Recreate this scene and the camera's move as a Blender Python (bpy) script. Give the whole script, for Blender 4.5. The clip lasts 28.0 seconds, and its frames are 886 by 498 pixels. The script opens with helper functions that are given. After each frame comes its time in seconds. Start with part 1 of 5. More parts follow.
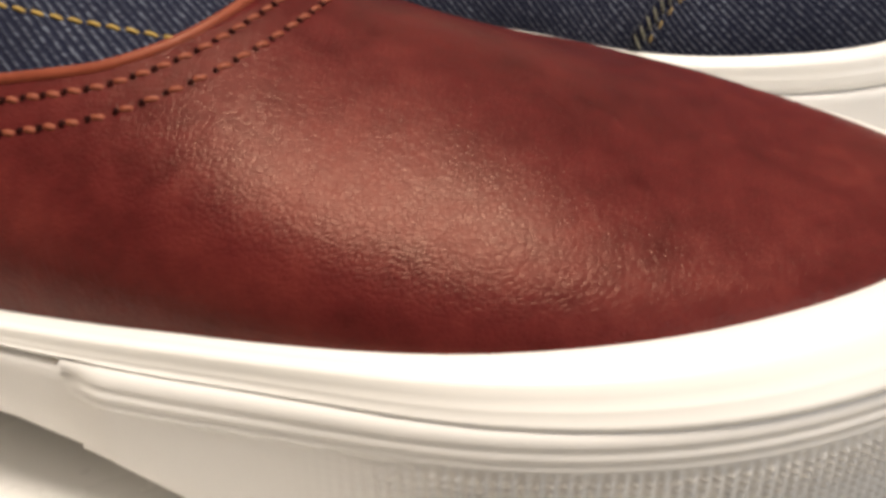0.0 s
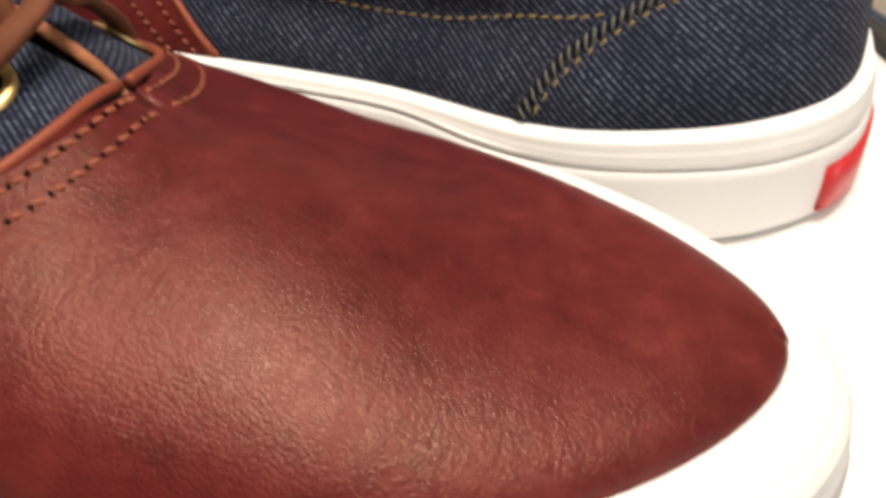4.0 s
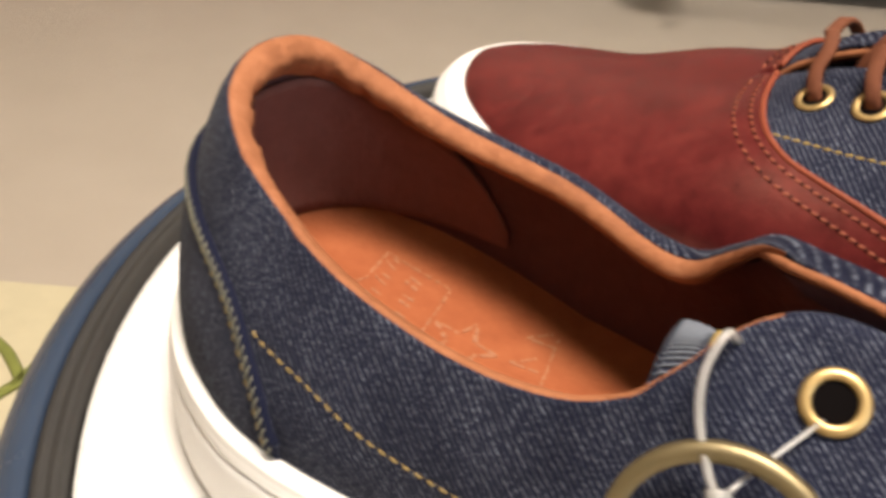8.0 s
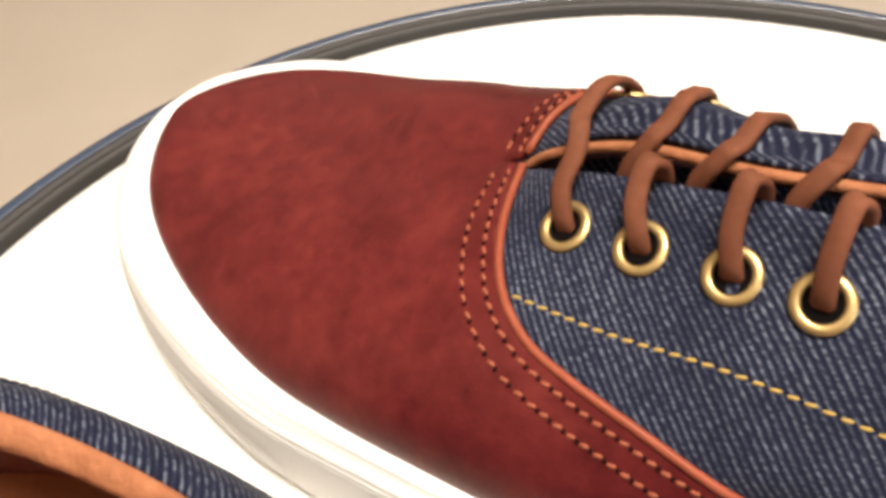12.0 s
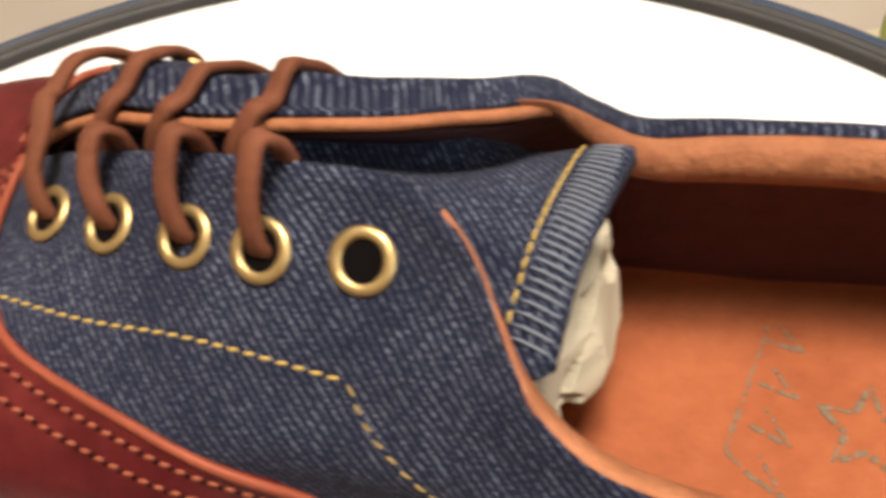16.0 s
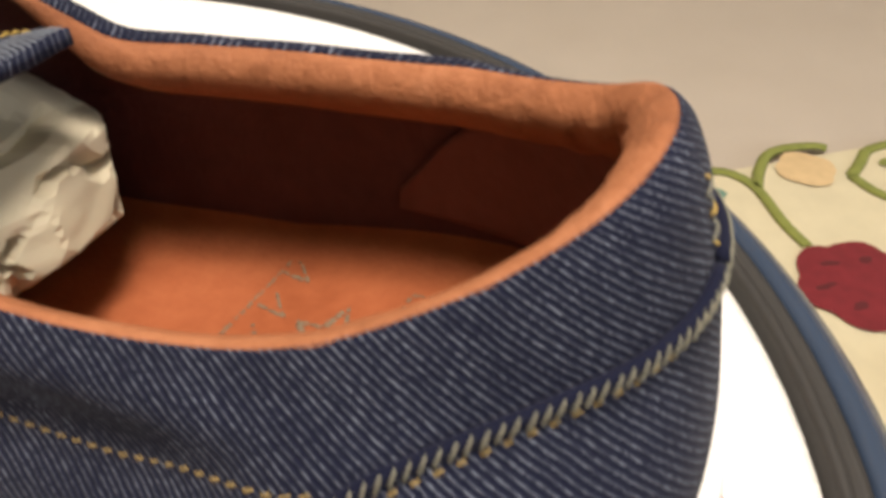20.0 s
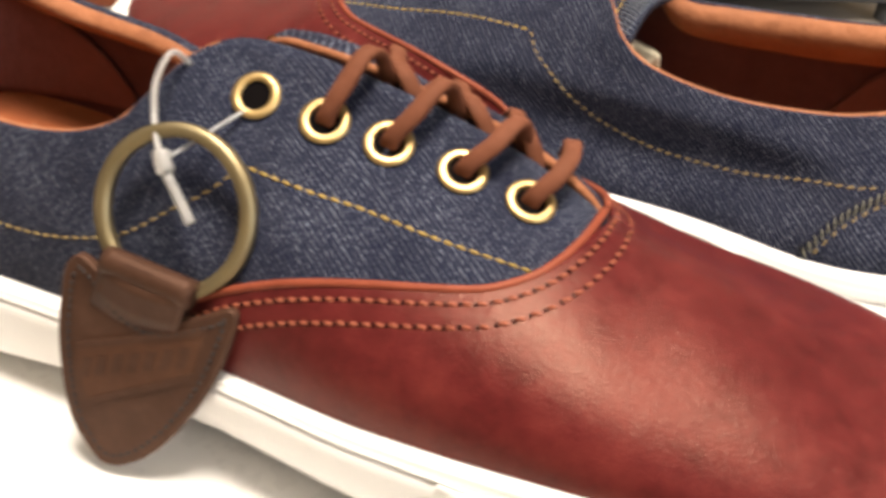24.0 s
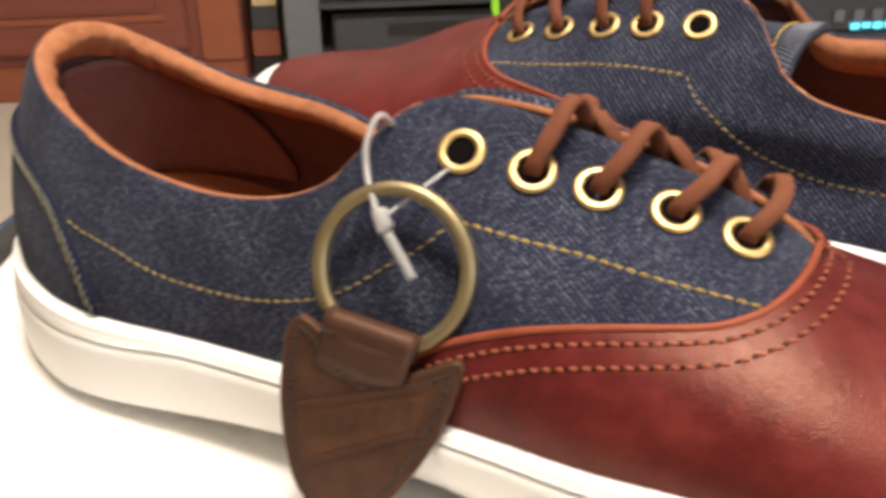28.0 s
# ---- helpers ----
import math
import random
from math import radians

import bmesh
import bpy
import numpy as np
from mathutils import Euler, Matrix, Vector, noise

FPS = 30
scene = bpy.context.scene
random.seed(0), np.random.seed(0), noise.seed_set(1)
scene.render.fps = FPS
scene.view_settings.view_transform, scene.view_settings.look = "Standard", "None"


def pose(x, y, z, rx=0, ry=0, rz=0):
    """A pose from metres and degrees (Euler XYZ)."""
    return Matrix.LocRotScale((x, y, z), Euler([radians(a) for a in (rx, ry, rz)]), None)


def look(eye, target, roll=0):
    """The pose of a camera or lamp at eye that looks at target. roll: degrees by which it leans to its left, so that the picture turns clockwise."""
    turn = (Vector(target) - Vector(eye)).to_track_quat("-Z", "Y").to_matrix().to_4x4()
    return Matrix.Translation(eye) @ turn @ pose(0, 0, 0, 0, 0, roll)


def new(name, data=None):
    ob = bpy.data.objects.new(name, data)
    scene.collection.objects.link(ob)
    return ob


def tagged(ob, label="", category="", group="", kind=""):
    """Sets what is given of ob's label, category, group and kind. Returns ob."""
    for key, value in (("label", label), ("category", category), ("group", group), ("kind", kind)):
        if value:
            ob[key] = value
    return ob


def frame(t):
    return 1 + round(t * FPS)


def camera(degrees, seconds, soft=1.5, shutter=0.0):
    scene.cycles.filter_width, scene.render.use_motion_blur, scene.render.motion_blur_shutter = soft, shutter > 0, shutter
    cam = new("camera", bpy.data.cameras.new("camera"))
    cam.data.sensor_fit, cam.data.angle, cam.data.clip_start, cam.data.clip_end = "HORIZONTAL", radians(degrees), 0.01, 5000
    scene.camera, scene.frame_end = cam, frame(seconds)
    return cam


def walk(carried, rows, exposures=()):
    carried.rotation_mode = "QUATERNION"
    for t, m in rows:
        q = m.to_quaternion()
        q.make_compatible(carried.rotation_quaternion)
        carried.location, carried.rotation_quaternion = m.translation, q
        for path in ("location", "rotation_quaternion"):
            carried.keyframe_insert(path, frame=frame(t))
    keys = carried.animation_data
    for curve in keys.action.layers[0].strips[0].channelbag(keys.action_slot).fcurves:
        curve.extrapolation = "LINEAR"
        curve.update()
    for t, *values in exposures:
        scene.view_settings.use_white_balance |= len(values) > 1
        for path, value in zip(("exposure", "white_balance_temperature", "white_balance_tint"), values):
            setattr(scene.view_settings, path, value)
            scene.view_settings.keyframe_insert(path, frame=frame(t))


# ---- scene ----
cam = camera(50.0, 28.0, soft=4.0, shutter=0.5)
PATH = [
    (0, (0.07725, -0.10555, 0.59372), (0.02743, 0.14223, 0.43209), -1.69),
    (0.5, (0.08295, -0.10360, 0.59510), (0.03741, 0.14006, 0.42611), -0.96),
    (1, (0.08947, -0.10048, 0.59430), (0.04929, 0.14233, 0.42274), -0.41),
    (1.5, (0.09654, -0.09841, 0.59667), (0.05917, 0.14188, 0.42098), -0.08),
    (2, (0.09969, -0.09640, 0.59846), (0.06259, 0.14394, 0.42279), -0.30),
    (2.5, (0.10482, -0.09293, 0.59724), (0.06562, 0.14517, 0.41901), -0.81),
    (4.5, (0.08892, -0.08157, 0.62312), (0.02885, 0.15115, 0.44358), -0.91),
    (5, (0.06765, -0.07917, 0.63381), (0.01132, 0.14816, 0.44635), 3.38),
    (5.5, (0.04629, -0.07570, 0.63376), (-0.02505, 0.15283, 0.45297), 3.17),
    (6, (0.03170, -0.07914, 0.64321), (-0.04614, 0.14425, 0.45871), 3.03),
    (6.5, (0.02237, -0.08254, 0.64422), (-0.06257, 0.14288, 0.46542), 3.13),
    (7, (0.00307, -0.08918, 0.64925), (-0.08935, 0.13532, 0.47303), 3.42),
    (7.5, (-0.01527, -0.09746, 0.65139), (-0.11656, 0.12815, 0.48156), 3.58),
    (8, (-0.03305, -0.10215, 0.65238), (-0.13603, 0.12352, 0.48365), 4.96),
    (8.5, (-0.04930, -0.11002, 0.65196), (-0.15070, 0.11826, 0.48580), 7.15),
    (9, (-0.05386, -0.11368, 0.65364), (-0.15391, 0.11617, 0.48885), 7.89),
    (9.5, (-0.05456, -0.11173, 0.65443), (-0.15936, 0.11565, 0.48916), 6.51),
    (10, (-0.05207, -0.09826, 0.66121), (-0.15472, 0.12849, 0.49374), 3.24),
    (10.5, (-0.04046, -0.08126, 0.67829), (-0.13604, 0.12136, 0.47877), -1.79),
    (11, (-0.00664, -0.03598, 0.68683), (-0.10666, 0.14038, 0.46571), -9.87),
    (11.5, (-0.01437, 0.00228, 0.68270), (-0.09486, 0.17419, 0.45039), -8.66),
    (12, (-0.02248, 0.01253, 0.67219), (-0.09906, 0.20321, 0.45362), -4.47),
    (12.5, (-0.02898, 0.02108, 0.66625), (-0.10373, 0.21265, 0.44781), -4.28),
    (14.5, (-0.02740, 0.02682, 0.66353), (-0.09073, 0.22042, 0.44329), -4.06),
    (15, (-0.00595, 0.02250, 0.66339), (-0.06925, 0.21745, 0.44432), -5.07),
    (15.5, (0.01839, 0.02594, 0.65932), (-0.03868, 0.22004, 0.43780), -7.25),
    (16, (0.03544, 0.02756, 0.65863), (-0.01033, 0.22628, 0.43860), -7.22),
    (16.5, (0.04902, 0.02778, 0.65494), (0.01966, 0.22749, 0.43301), -4.97),
    (17, (0.05978, 0.02912, 0.65320), (0.04434, 0.22416, 0.42578), -2.76),
    (17.5, (0.06848, 0.02918, 0.65102), (0.06307, 0.22116, 0.42055), -1.40),
    (18, (0.07338, 0.03341, 0.64809), (0.07236, 0.22267, 0.41533), -0.31),
    (18.5, (0.08844, 0.03368, 0.64503), (0.08297, 0.22348, 0.41276), -1.24),
    (19, (0.09812, 0.02778, 0.64815), (0.08916, 0.22911, 0.42591), 0.25),
    (19.5, (0.10105, 0.01786, 0.64525), (0.07951, 0.23006, 0.43427), -0.13),
    (20, (0.11540, 0.00551, 0.63581), (0.08273, 0.23536, 0.44580), 0.66),
    (20.5, (0.12702, -0.01349, 0.62545), (0.08056, 0.21782, 0.44014), -1.55),
    (22.5, (0.09647, -0.09671, 0.63427), (0.04938, 0.14985, 0.46999), 0.99),
    (23, (0.07831, -0.12268, 0.63667), (0.02581, 0.12437, 0.47478), 2.38),
    (23.5, (0.06430, -0.13313, 0.63729), (0.00698, 0.11610, 0.48045), 3.61),
    (24, (0.04736, -0.14194, 0.63866), (-0.01563, 0.10736, 0.48412), 4.53),
    (24.5, (0.03397, -0.15055, 0.63975), (-0.03361, 0.09927, 0.48801), 5.09),
    (25, (0.02274, -0.15757, 0.63963), (-0.05150, 0.09196, 0.49054), 4.85),
    (25.5, (0.01256, -0.16275, 0.64143), (-0.06586, 0.08842, 0.49734), 4.38),
    (26, (0.00058, -0.16892, 0.63927), (-0.08344, 0.08861, 0.51036), 2.21),
    (26.5, (-0.00770, -0.16993, 0.63270), (-0.09836, 0.08641, 0.50593), 1.21),
    (27, (-0.00225, -0.16884, 0.63383), (-0.09574, 0.08678, 0.50767), 0.20),
    (27.5, (0.00741, -0.16411, 0.63203), (-0.08333, 0.09117, 0.50319), -0.49),
    (28, (0.02411, -0.15180, 0.63594), (-0.06285, 0.10043, 0.49877), -1.12),
]
walk(cam, [(t, look(eye, target, roll)) for t, eye, target, roll in PATH], [(0.0, -0.32), (0.9, -0.78), (2.0, -0.58), (2.5, -0.45), (4.5, -0.05), (5.0, 0.08), (6.0, 0.54), (7.0, 0.24), (9.5, 0.42), (10.3, 0.35), (11.0, 0.1), (12.0, 0.46), (14.5, 0.38), (17.0, 0.2), (18.0, 0.05), (19.0, 0.1), (20.5, 0.05), (22.5, -1.0), (23.0, -0.15), (24.0, 0.48), (26.5, 0.4), (28.0, 0.36)])

# ---- light ----
world = bpy.data.worlds.new("room_air")
scene.world = world
world.use_nodes = True
wn = world.node_tree.nodes
wn["Background"].inputs[0].default_value = (0.62, 0.74, 1.0, 1)
wn["Background"].inputs[1].default_value = 0.15


def area_lamp(name, eye, target, sx, sy, power, colour):
    lamp = bpy.data.lights.new(name, "AREA")
    lamp.shape, lamp.size, lamp.size_y, lamp.energy, lamp.color = "RECTANGLE", sx, sy, power, colour
    ob = new(name, lamp)
    ob.matrix_world = look(eye, target)
    return ob


area_lamp("ceiling_lamp_light", (0.16, 0.0, 2.33), (0.10, 0.05, 0.0), 0.62, 0.62, 62, (1.0, 0.893, 0.79))
area_lamp("window_daylight", (3.36, -1.37, 1.50), (1.0, -0.2, 1.0), 1.7, 1.15, 44, (0.86, 0.92, 1.0))

# ---- materials ----


class Nodes:
    """A small writer of node materials."""

    def __init__(self, name):
        self.mat = bpy.data.materials.new(name)
        self.mat.use_nodes = True
        self.tree = self.mat.node_tree
        self.bsdf = self.tree.nodes["Principled BSDF"]

    def add(self, kind, **values):
        node = self.tree.nodes.new(kind)
        for key, value in values.items():
            if key in node.inputs:
                node.inputs[key].default_value = value
        return node

    def link(self, a, b):
        self.tree.links.new(a, b)

    def coords(self, uv=False, scale=(1, 1, 1), turn=0.0):
        c = self.add("ShaderNodeTexCoord")
        m = self.add("ShaderNodeMapping")
        m.inputs["Scale"].default_value = scale
        m.inputs["Rotation"].default_value = (0, 0, turn)
        self.link(c.outputs["UV" if uv else "Object"], m.inputs["Vector"])
        return m.outputs["Vector"]

    def noise(self, vec, scale, detail=4.0, rough=0.55):
        n = self.add("ShaderNodeTexNoise", Scale=scale, Detail=detail, Roughness=rough)
        self.link(vec, n.inputs["Vector"])
        return n.outputs["Fac"]

    def ramp(self, fac, stops):
        r = self.add("ShaderNodeValToRGB")
        els = r.color_ramp.elements
        while len(els) < len(stops):
            els.new(0.5)
        for e, (p, c) in zip(els, stops):
            e.position, e.color = p, (*c, 1) if len(c) == 3 else c
        self.link(fac, r.inputs["Fac"])
        return r.outputs["Color"]

    def mix(self, fac, a, b, mode="MIX"):
        m = self.add("ShaderNodeMix")
        m.data_type, m.blend_type = "RGBA", mode
        for sock, v in ((m.inputs[0], fac), (m.inputs[6], a), (m.inputs[7], b)):
            if isinstance(v, bpy.types.NodeSocket):
                self.link(v, sock)
            elif isinstance(v, tuple):
                sock.default_value = (*v, 1)
            else:
                sock.default_value = v
        return m.outputs[2]

    def maths(self, op, a, b=0.5):
        m = self.add("ShaderNodeMath")
        m.operation = op
        for sock, v in ((m.inputs[0], a), (m.inputs[1], b)):
            if isinstance(v, bpy.types.NodeSocket):
                self.link(v, sock)
            else:
                sock.default_value = v
        return m.outputs[0]

    def bump(self, height, strength, distance, normal=None):
        b = self.add("ShaderNodeBump", Strength=strength, Distance=distance)
        self.link(height, b.inputs["Height"])
        if normal:
            self.link(normal, b.inputs["Normal"])
        return b.outputs["Normal"]

    def finish(self, colour=None, rough=None, normal=None, **values):
        if colour is not None:
            if isinstance(colour, tuple):
                self.bsdf.inputs["Base Color"].default_value = (*colour, 1)
            else:
                self.link(colour, self.bsdf.inputs["Base Color"])
        if rough is not None:
            if isinstance(rough, bpy.types.NodeSocket):
                self.link(rough, self.bsdf.inputs["Roughness"])
            else:
                self.bsdf.inputs["Roughness"].default_value = rough
        if normal:
            self.link(normal, self.bsdf.inputs["Normal"])
        for key, v in values.items():
            self.bsdf.inputs[key.replace("_", " ")].default_value = v
        return self.mat


def denim_material(name, turn=0.72, pale=0.205):
    n = Nodes(name)
    uv = n.coords(True)
    warp = n.noise(uv, 170, 4)
    wv = n.add("ShaderNodeVectorMath")
    wv.operation = "ADD"
    n.link(uv, wv.inputs[0])
    off = n.add("ShaderNodeCombineXYZ")
    n.link(n.maths("MULTIPLY", n.maths("SUBTRACT", warp, 0.5), 0.0008), off.inputs[0])
    n.link(off.outputs[0], wv.inputs[1])
    rot = n.add("ShaderNodeMapping")
    rot.inputs["Rotation"].default_value = (0, 0, turn)
    n.link(wv.outputs[0], rot.inputs["Vector"])
    wave = n.add("ShaderNodeTexWave", Scale=300.0, Distortion=0.0)
    wave.bands_direction = "Y"
    n.link(rot.outputs[0], wave.inputs["Vector"])
    # short white weft floats along every rib, and slubs in the yarn
    long = n.add("ShaderNodeMapping")
    long.inputs["Rotation"].default_value = (0, 0, turn)
    long.inputs["Scale"].default_value = (760, 2300, 1)
    n.link(uv, long.inputs["Vector"])
    fleck = n.add("ShaderNodeTexNoise", Scale=1.0, Detail=3.0, Roughness=0.65)
    n.link(long.outputs[0], fleck.inputs["Vector"])
    patch = n.noise(uv, 60, 5, 0.65)
    rib = n.ramp(wave.outputs["Fac"], [(0.50, (0.03, 0.03, 0.03)), (0.92, (1, 1, 1))])
    white = n.maths("MULTIPLY", rib, n.ramp(fleck.outputs["Fac"], [(0.46, (0.10, 0.10, 0.10)), (0.61, (1, 1, 1))]))
    white = n.maths("MULTIPLY", white, n.ramp(patch, [(0.3, (0.25, 0.25, 0.25)), (0.7, (1, 1, 1))]))
    blue = n.mix(patch, (0.0032, 0.0038, 0.0125), (0.0074, 0.0092, 0.0275))
    col = n.mix(white, blue, (pale * 0.90, pale, pale * 1.24))
    height = n.maths("ADD", wave.outputs["Fac"], n.maths("MULTIPLY", fleck.outputs["Fac"], 1.2))
    return n.finish(col, 0.88, n.bump(height, 0.35, 0.0004), Sheen_Weight=0.04, Specular_IOR_Level=0.15)


def leather_material(name, dark, mid, light, rough=0.38, grain=900.0, relief=0.16, spread=0.20, wrinkle=1.2, dents=0.0):
    n = Nodes(name)
    c = n.coords()
    cloud = n.noise(c, 34, 6, 0.68)
    fine = n.noise(c, 210, 6, 0.72)
    col = n.ramp(n.maths("ADD", n.maths("MULTIPLY", cloud, 0.52), n.maths("MULTIPLY", fine, 0.48)), [(0.5 - spread, dark), (0.5, mid), (0.5 + spread, light)])
    cell = n.add("ShaderNodeTexVoronoi", Scale=grain)
    cell.feature = "DISTANCE_TO_EDGE"
    n.link(c, cell.inputs["Vector"])
    pore = n.ramp(cell.outputs["Distance"], [(0.0, (0, 0, 0)), (0.22, (1, 1, 1))])
    crease = n.noise(c, 520, 5, 0.75)
    # longer wrinkles that run across the grain, and broad soft dents
    fold = n.noise(n.coords(scale=(1.0, 0.42, 0.8), turn=0.5), 330, 4, 0.6)
    height = n.maths("ADD", n.maths("MULTIPLY", pore, 0.35), n.maths("ADD", crease, n.maths("MULTIPLY", n.maths("ABSOLUTE", n.maths("SUBTRACT", fold, 0.5)), wrinkle)))
    r = n.maths("ADD", n.maths("MULTIPLY", n.maths("ADD", fine, cloud), 0.26), rough - 0.26)
    normal = None
    if dents:
        soft = n.noise(c, 95, 3, 0.6)
        pucker = n.maths("ABSOLUTE", n.maths("SUBTRACT", n.noise(n.coords(scale=(1.0, 1.0, 0.35), turn=0.2), 130, 3, 0.55), 0.5))
        normal = n.bump(n.maths("ADD", soft, n.maths("MULTIPLY", pucker, 1.5)), dents, 0.0016)
    return n.finish(col, r, n.bump(height, relief, 0.0002, normal), Specular_IOR_Level=0.34, Specular_Tint=(1.0, 0.60, 0.43, 1.0))


def plain_material(name, colour, rough, metal=0.0, vary=0.12, scale=60.0, bump=0.1, depth=0.0003):
    n = Nodes(name)
    c = n.coords()
    f = n.noise(c, scale, 5)
    g = n.noise(c, scale * 9, 3)
    lo = tuple(max(0.0, v * (1 - vary)) for v in colour)
    hi = tuple(min(1.0, v * (1 + vary)) for v in colour)
    col = n.mix(f, lo, hi)
    r = n.maths("ADD", n.maths("MULTIPLY", g, 0.16), rough - 0.08)
    return n.finish(col, r, n.bump(n.maths("ADD", f, n.maths("MULTIPLY", g, 0.5)), bump, depth), Metallic=metal)


DENIM = denim_material("indigo_denim")
DENIM_RIM = denim_material("indigo_denim_bias", 0.25, 0.10)
VAMP = leather_material("oxblood_leather", (0.038, 0.0043, 0.0052), (0.090, 0.0112, 0.0116), (0.150, 0.0235, 0.0195), 0.355, 1500.0, 0.36, 0.215, 1.9)
TRIM = leather_material("rust_leather_edge", (0.16, 0.036, 0.019), (0.22, 0.052, 0.027), (0.28, 0.075, 0.040), 0.48)
LINING = leather_material("tan_lining", (0.215, 0.080, 0.036), (0.295, 0.114, 0.052), (0.38, 0.158, 0.078), 0.66, 700, 0.75, 0.13, 3.0, 0.55)
LINING_HEEL = leather_material("heel_panel_leather", (0.098, 0.040, 0.035), (0.138, 0.057, 0.050), (0.178, 0.076, 0.065), 0.66, 700, 0.3, 0.20, 1.2, 0.5)
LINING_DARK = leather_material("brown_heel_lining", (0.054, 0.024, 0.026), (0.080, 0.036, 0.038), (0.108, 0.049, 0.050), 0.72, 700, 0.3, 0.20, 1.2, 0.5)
INSOLE = leather_material("orange_tan_insole", (0.225, 0.060, 0.022), (0.285, 0.081, 0.031), (0.34, 0.106, 0.042), 0.62, 500, 0.4, 0.16)
LACE = leather_material("brown_lace_leather", (0.084, 0.028, 0.014), (0.128, 0.044, 0.023), (0.185, 0.068, 0.038), 0.74, 1100)
FOB = leather_material("dark_brown_fob_leather", (0.028, 0.013, 0.008), (0.050, 0.024, 0.015), (0.085, 0.042, 0.026), 0.52, 600)
FOB_PATCH = leather_material("scuffed_brown_fob_leather", (0.040, 0.017, 0.010), (0.066, 0.029, 0.016), (0.10, 0.046, 0.025), 0.5, 600)
RUBBER = plain_material("white_rubber", (0.80, 0.78, 0.74), 0.42, vary=0.03, scale=40, bump=0.06)
RUBBER_LOW = plain_material("offwhite_rubber", (0.80, 0.78, 0.75), 0.5, vary=0.04, scale=50, bump=0.08)
RED = plain_material("red_rubber", (0.50, 0.018, 0.022), 0.4, vary=0.1)
BRASS = plain_material("brass", (0.58, 0.41, 0.18), 0.42, 0.92, 0.08, 120, 0.04)
ANTIQUE = plain_material("antique_brass", (0.28, 0.225, 0.125), 0.48, 0.9, 0.25, 90, 0.10)
OCHRE_THREAD = plain_material("ochre_thread", (0.27, 0.185, 0.060), 0.75, vary=0.25, scale=500)
GREY_THREAD = plain_material("grey_gold_thread", (0.20, 0.19, 0.14), 0.8, vary=0.4, scale=500)
PALE_THREAD = plain_material("pale_blue_thread", (0.13, 0.145, 0.175), 0.8, vary=0.25, scale=500)
GOLD_THREAD = plain_material("gold_thread", (0.42, 0.28, 0.060), 0.7, vary=0.25, scale=500)
RUST_THREAD = plain_material("rust_thread", (0.255, 0.062, 0.025), 0.7, vary=0.25, scale=500)
# dark red-brown with little gloss, painting the shade in the needle holes
NEEDLE_SHADE = Nodes("needle_hole_shade").finish((0.018, 0.005, 0.004), 0.95, Specular_IOR_Level=0.05)
GREY_INK = plain_material("grey_green_ink", (0.155, 0.115, 0.070), 0.85, vary=0.5, scale=900)
PALE_INK = plain_material("pale_ink", (0.34, 0.140, 0.064), 0.7, vary=0.4, scale=900)
# near-black without gloss: the shade inside an eyelet, put into colour
EYELET_SHADE = Nodes("eyelet_shade").finish((0.004, 0.003, 0.003), 1.0, Specular_IOR_Level=0.05)
NYLON = Nodes("clear_nylon").finish((0.86, 0.84, 0.80), 0.3, Transmission_Weight=0.75, IOR=1.45)
PAPER = plain_material("cream_paper", (0.56, 0.50, 0.36), 0.75, vary=0.08, scale=120, bump=0.25)
TABLE_WHITE = plain_material("white_laminate", (0.83, 0.81, 0.77), 0.28, vary=0.015, scale=14, bump=0.02)
RIM_BLACK = plain_material("black_rubber_gasket", (0.020, 0.018, 0.016), 0.62, vary=0.2)
RIM_BLUE = plain_material("blue_grey_gloss", (0.030, 0.045, 0.075), 0.24, vary=0.15, scale=20, bump=0.03)
# ---- building helpers ----
UP = Vector((0, 0, 1))
from mathutils.bvhtree import BVHTree


def link_mesh(name, bm, material, smooth=True):
    me = bpy.data.meshes.new(name)
    bm.to_mesh(me)
    bm.free()
    if smooth:
        me.polygons.foreach_set("use_smooth", [True] * len(me.polygons))
    if material:
        me.materials.append(material)
    return new(name, me)


def part(name, bm, material, parent, label="", smooth=True):
    ob = link_mesh(name, bm, material, smooth)
    ob.parent = parent
    if label:
        ob["label"] = label
    return ob


def thing(name, at, label, category, group="", turn=0.0):
    ob = new(name)
    ob.location, ob.rotation_euler = at, (0, 0, turn)
    ob.empty_display_size = 0.02
    return tagged(ob, label, category, group)


def spline(points, t):
    """Catmull-Rom through points, t counts points."""
    n = len(points)
    i = min(max(int(math.floor(t)), 0), n - 2)
    f = t - i
    p = [Vector(points[min(max(k, 0), n - 1)]) for k in (i - 1, i, i + 1, i + 2)]
    if i == 0:
        p[0] = 2 * p[1] - p[2]
    if i == n - 2:
        p[3] = 2 * p[2] - p[1]
    return 0.5 * (2 * p[1] + (p[2] - p[0]) * f + (2 * p[0] - 5 * p[1] + 4 * p[2] - p[3]) * f * f + (3 * p[1] - p[0] - 3 * p[2] + p[3]) * f ** 3)


def resample(points, step):
    """Points of a spline at even steps."""
    fine = [spline(points, k / 24) for k in range(24 * (len(points) - 1) + 1)]
    out, left = [fine[0]], step
    for a, b in zip(fine, fine[1:]):
        d = (b - a).length
        while d >= left and d > 0:
            a = a + (b - a) * (left / d)
            out.append(a)
            d -= left
            left = step
        left -= d
    return out


def ease(a, b, x):
    f = min(max((x - a) / (b - a), 0.0), 1.0)
    return f * f * (3 - 2 * f)


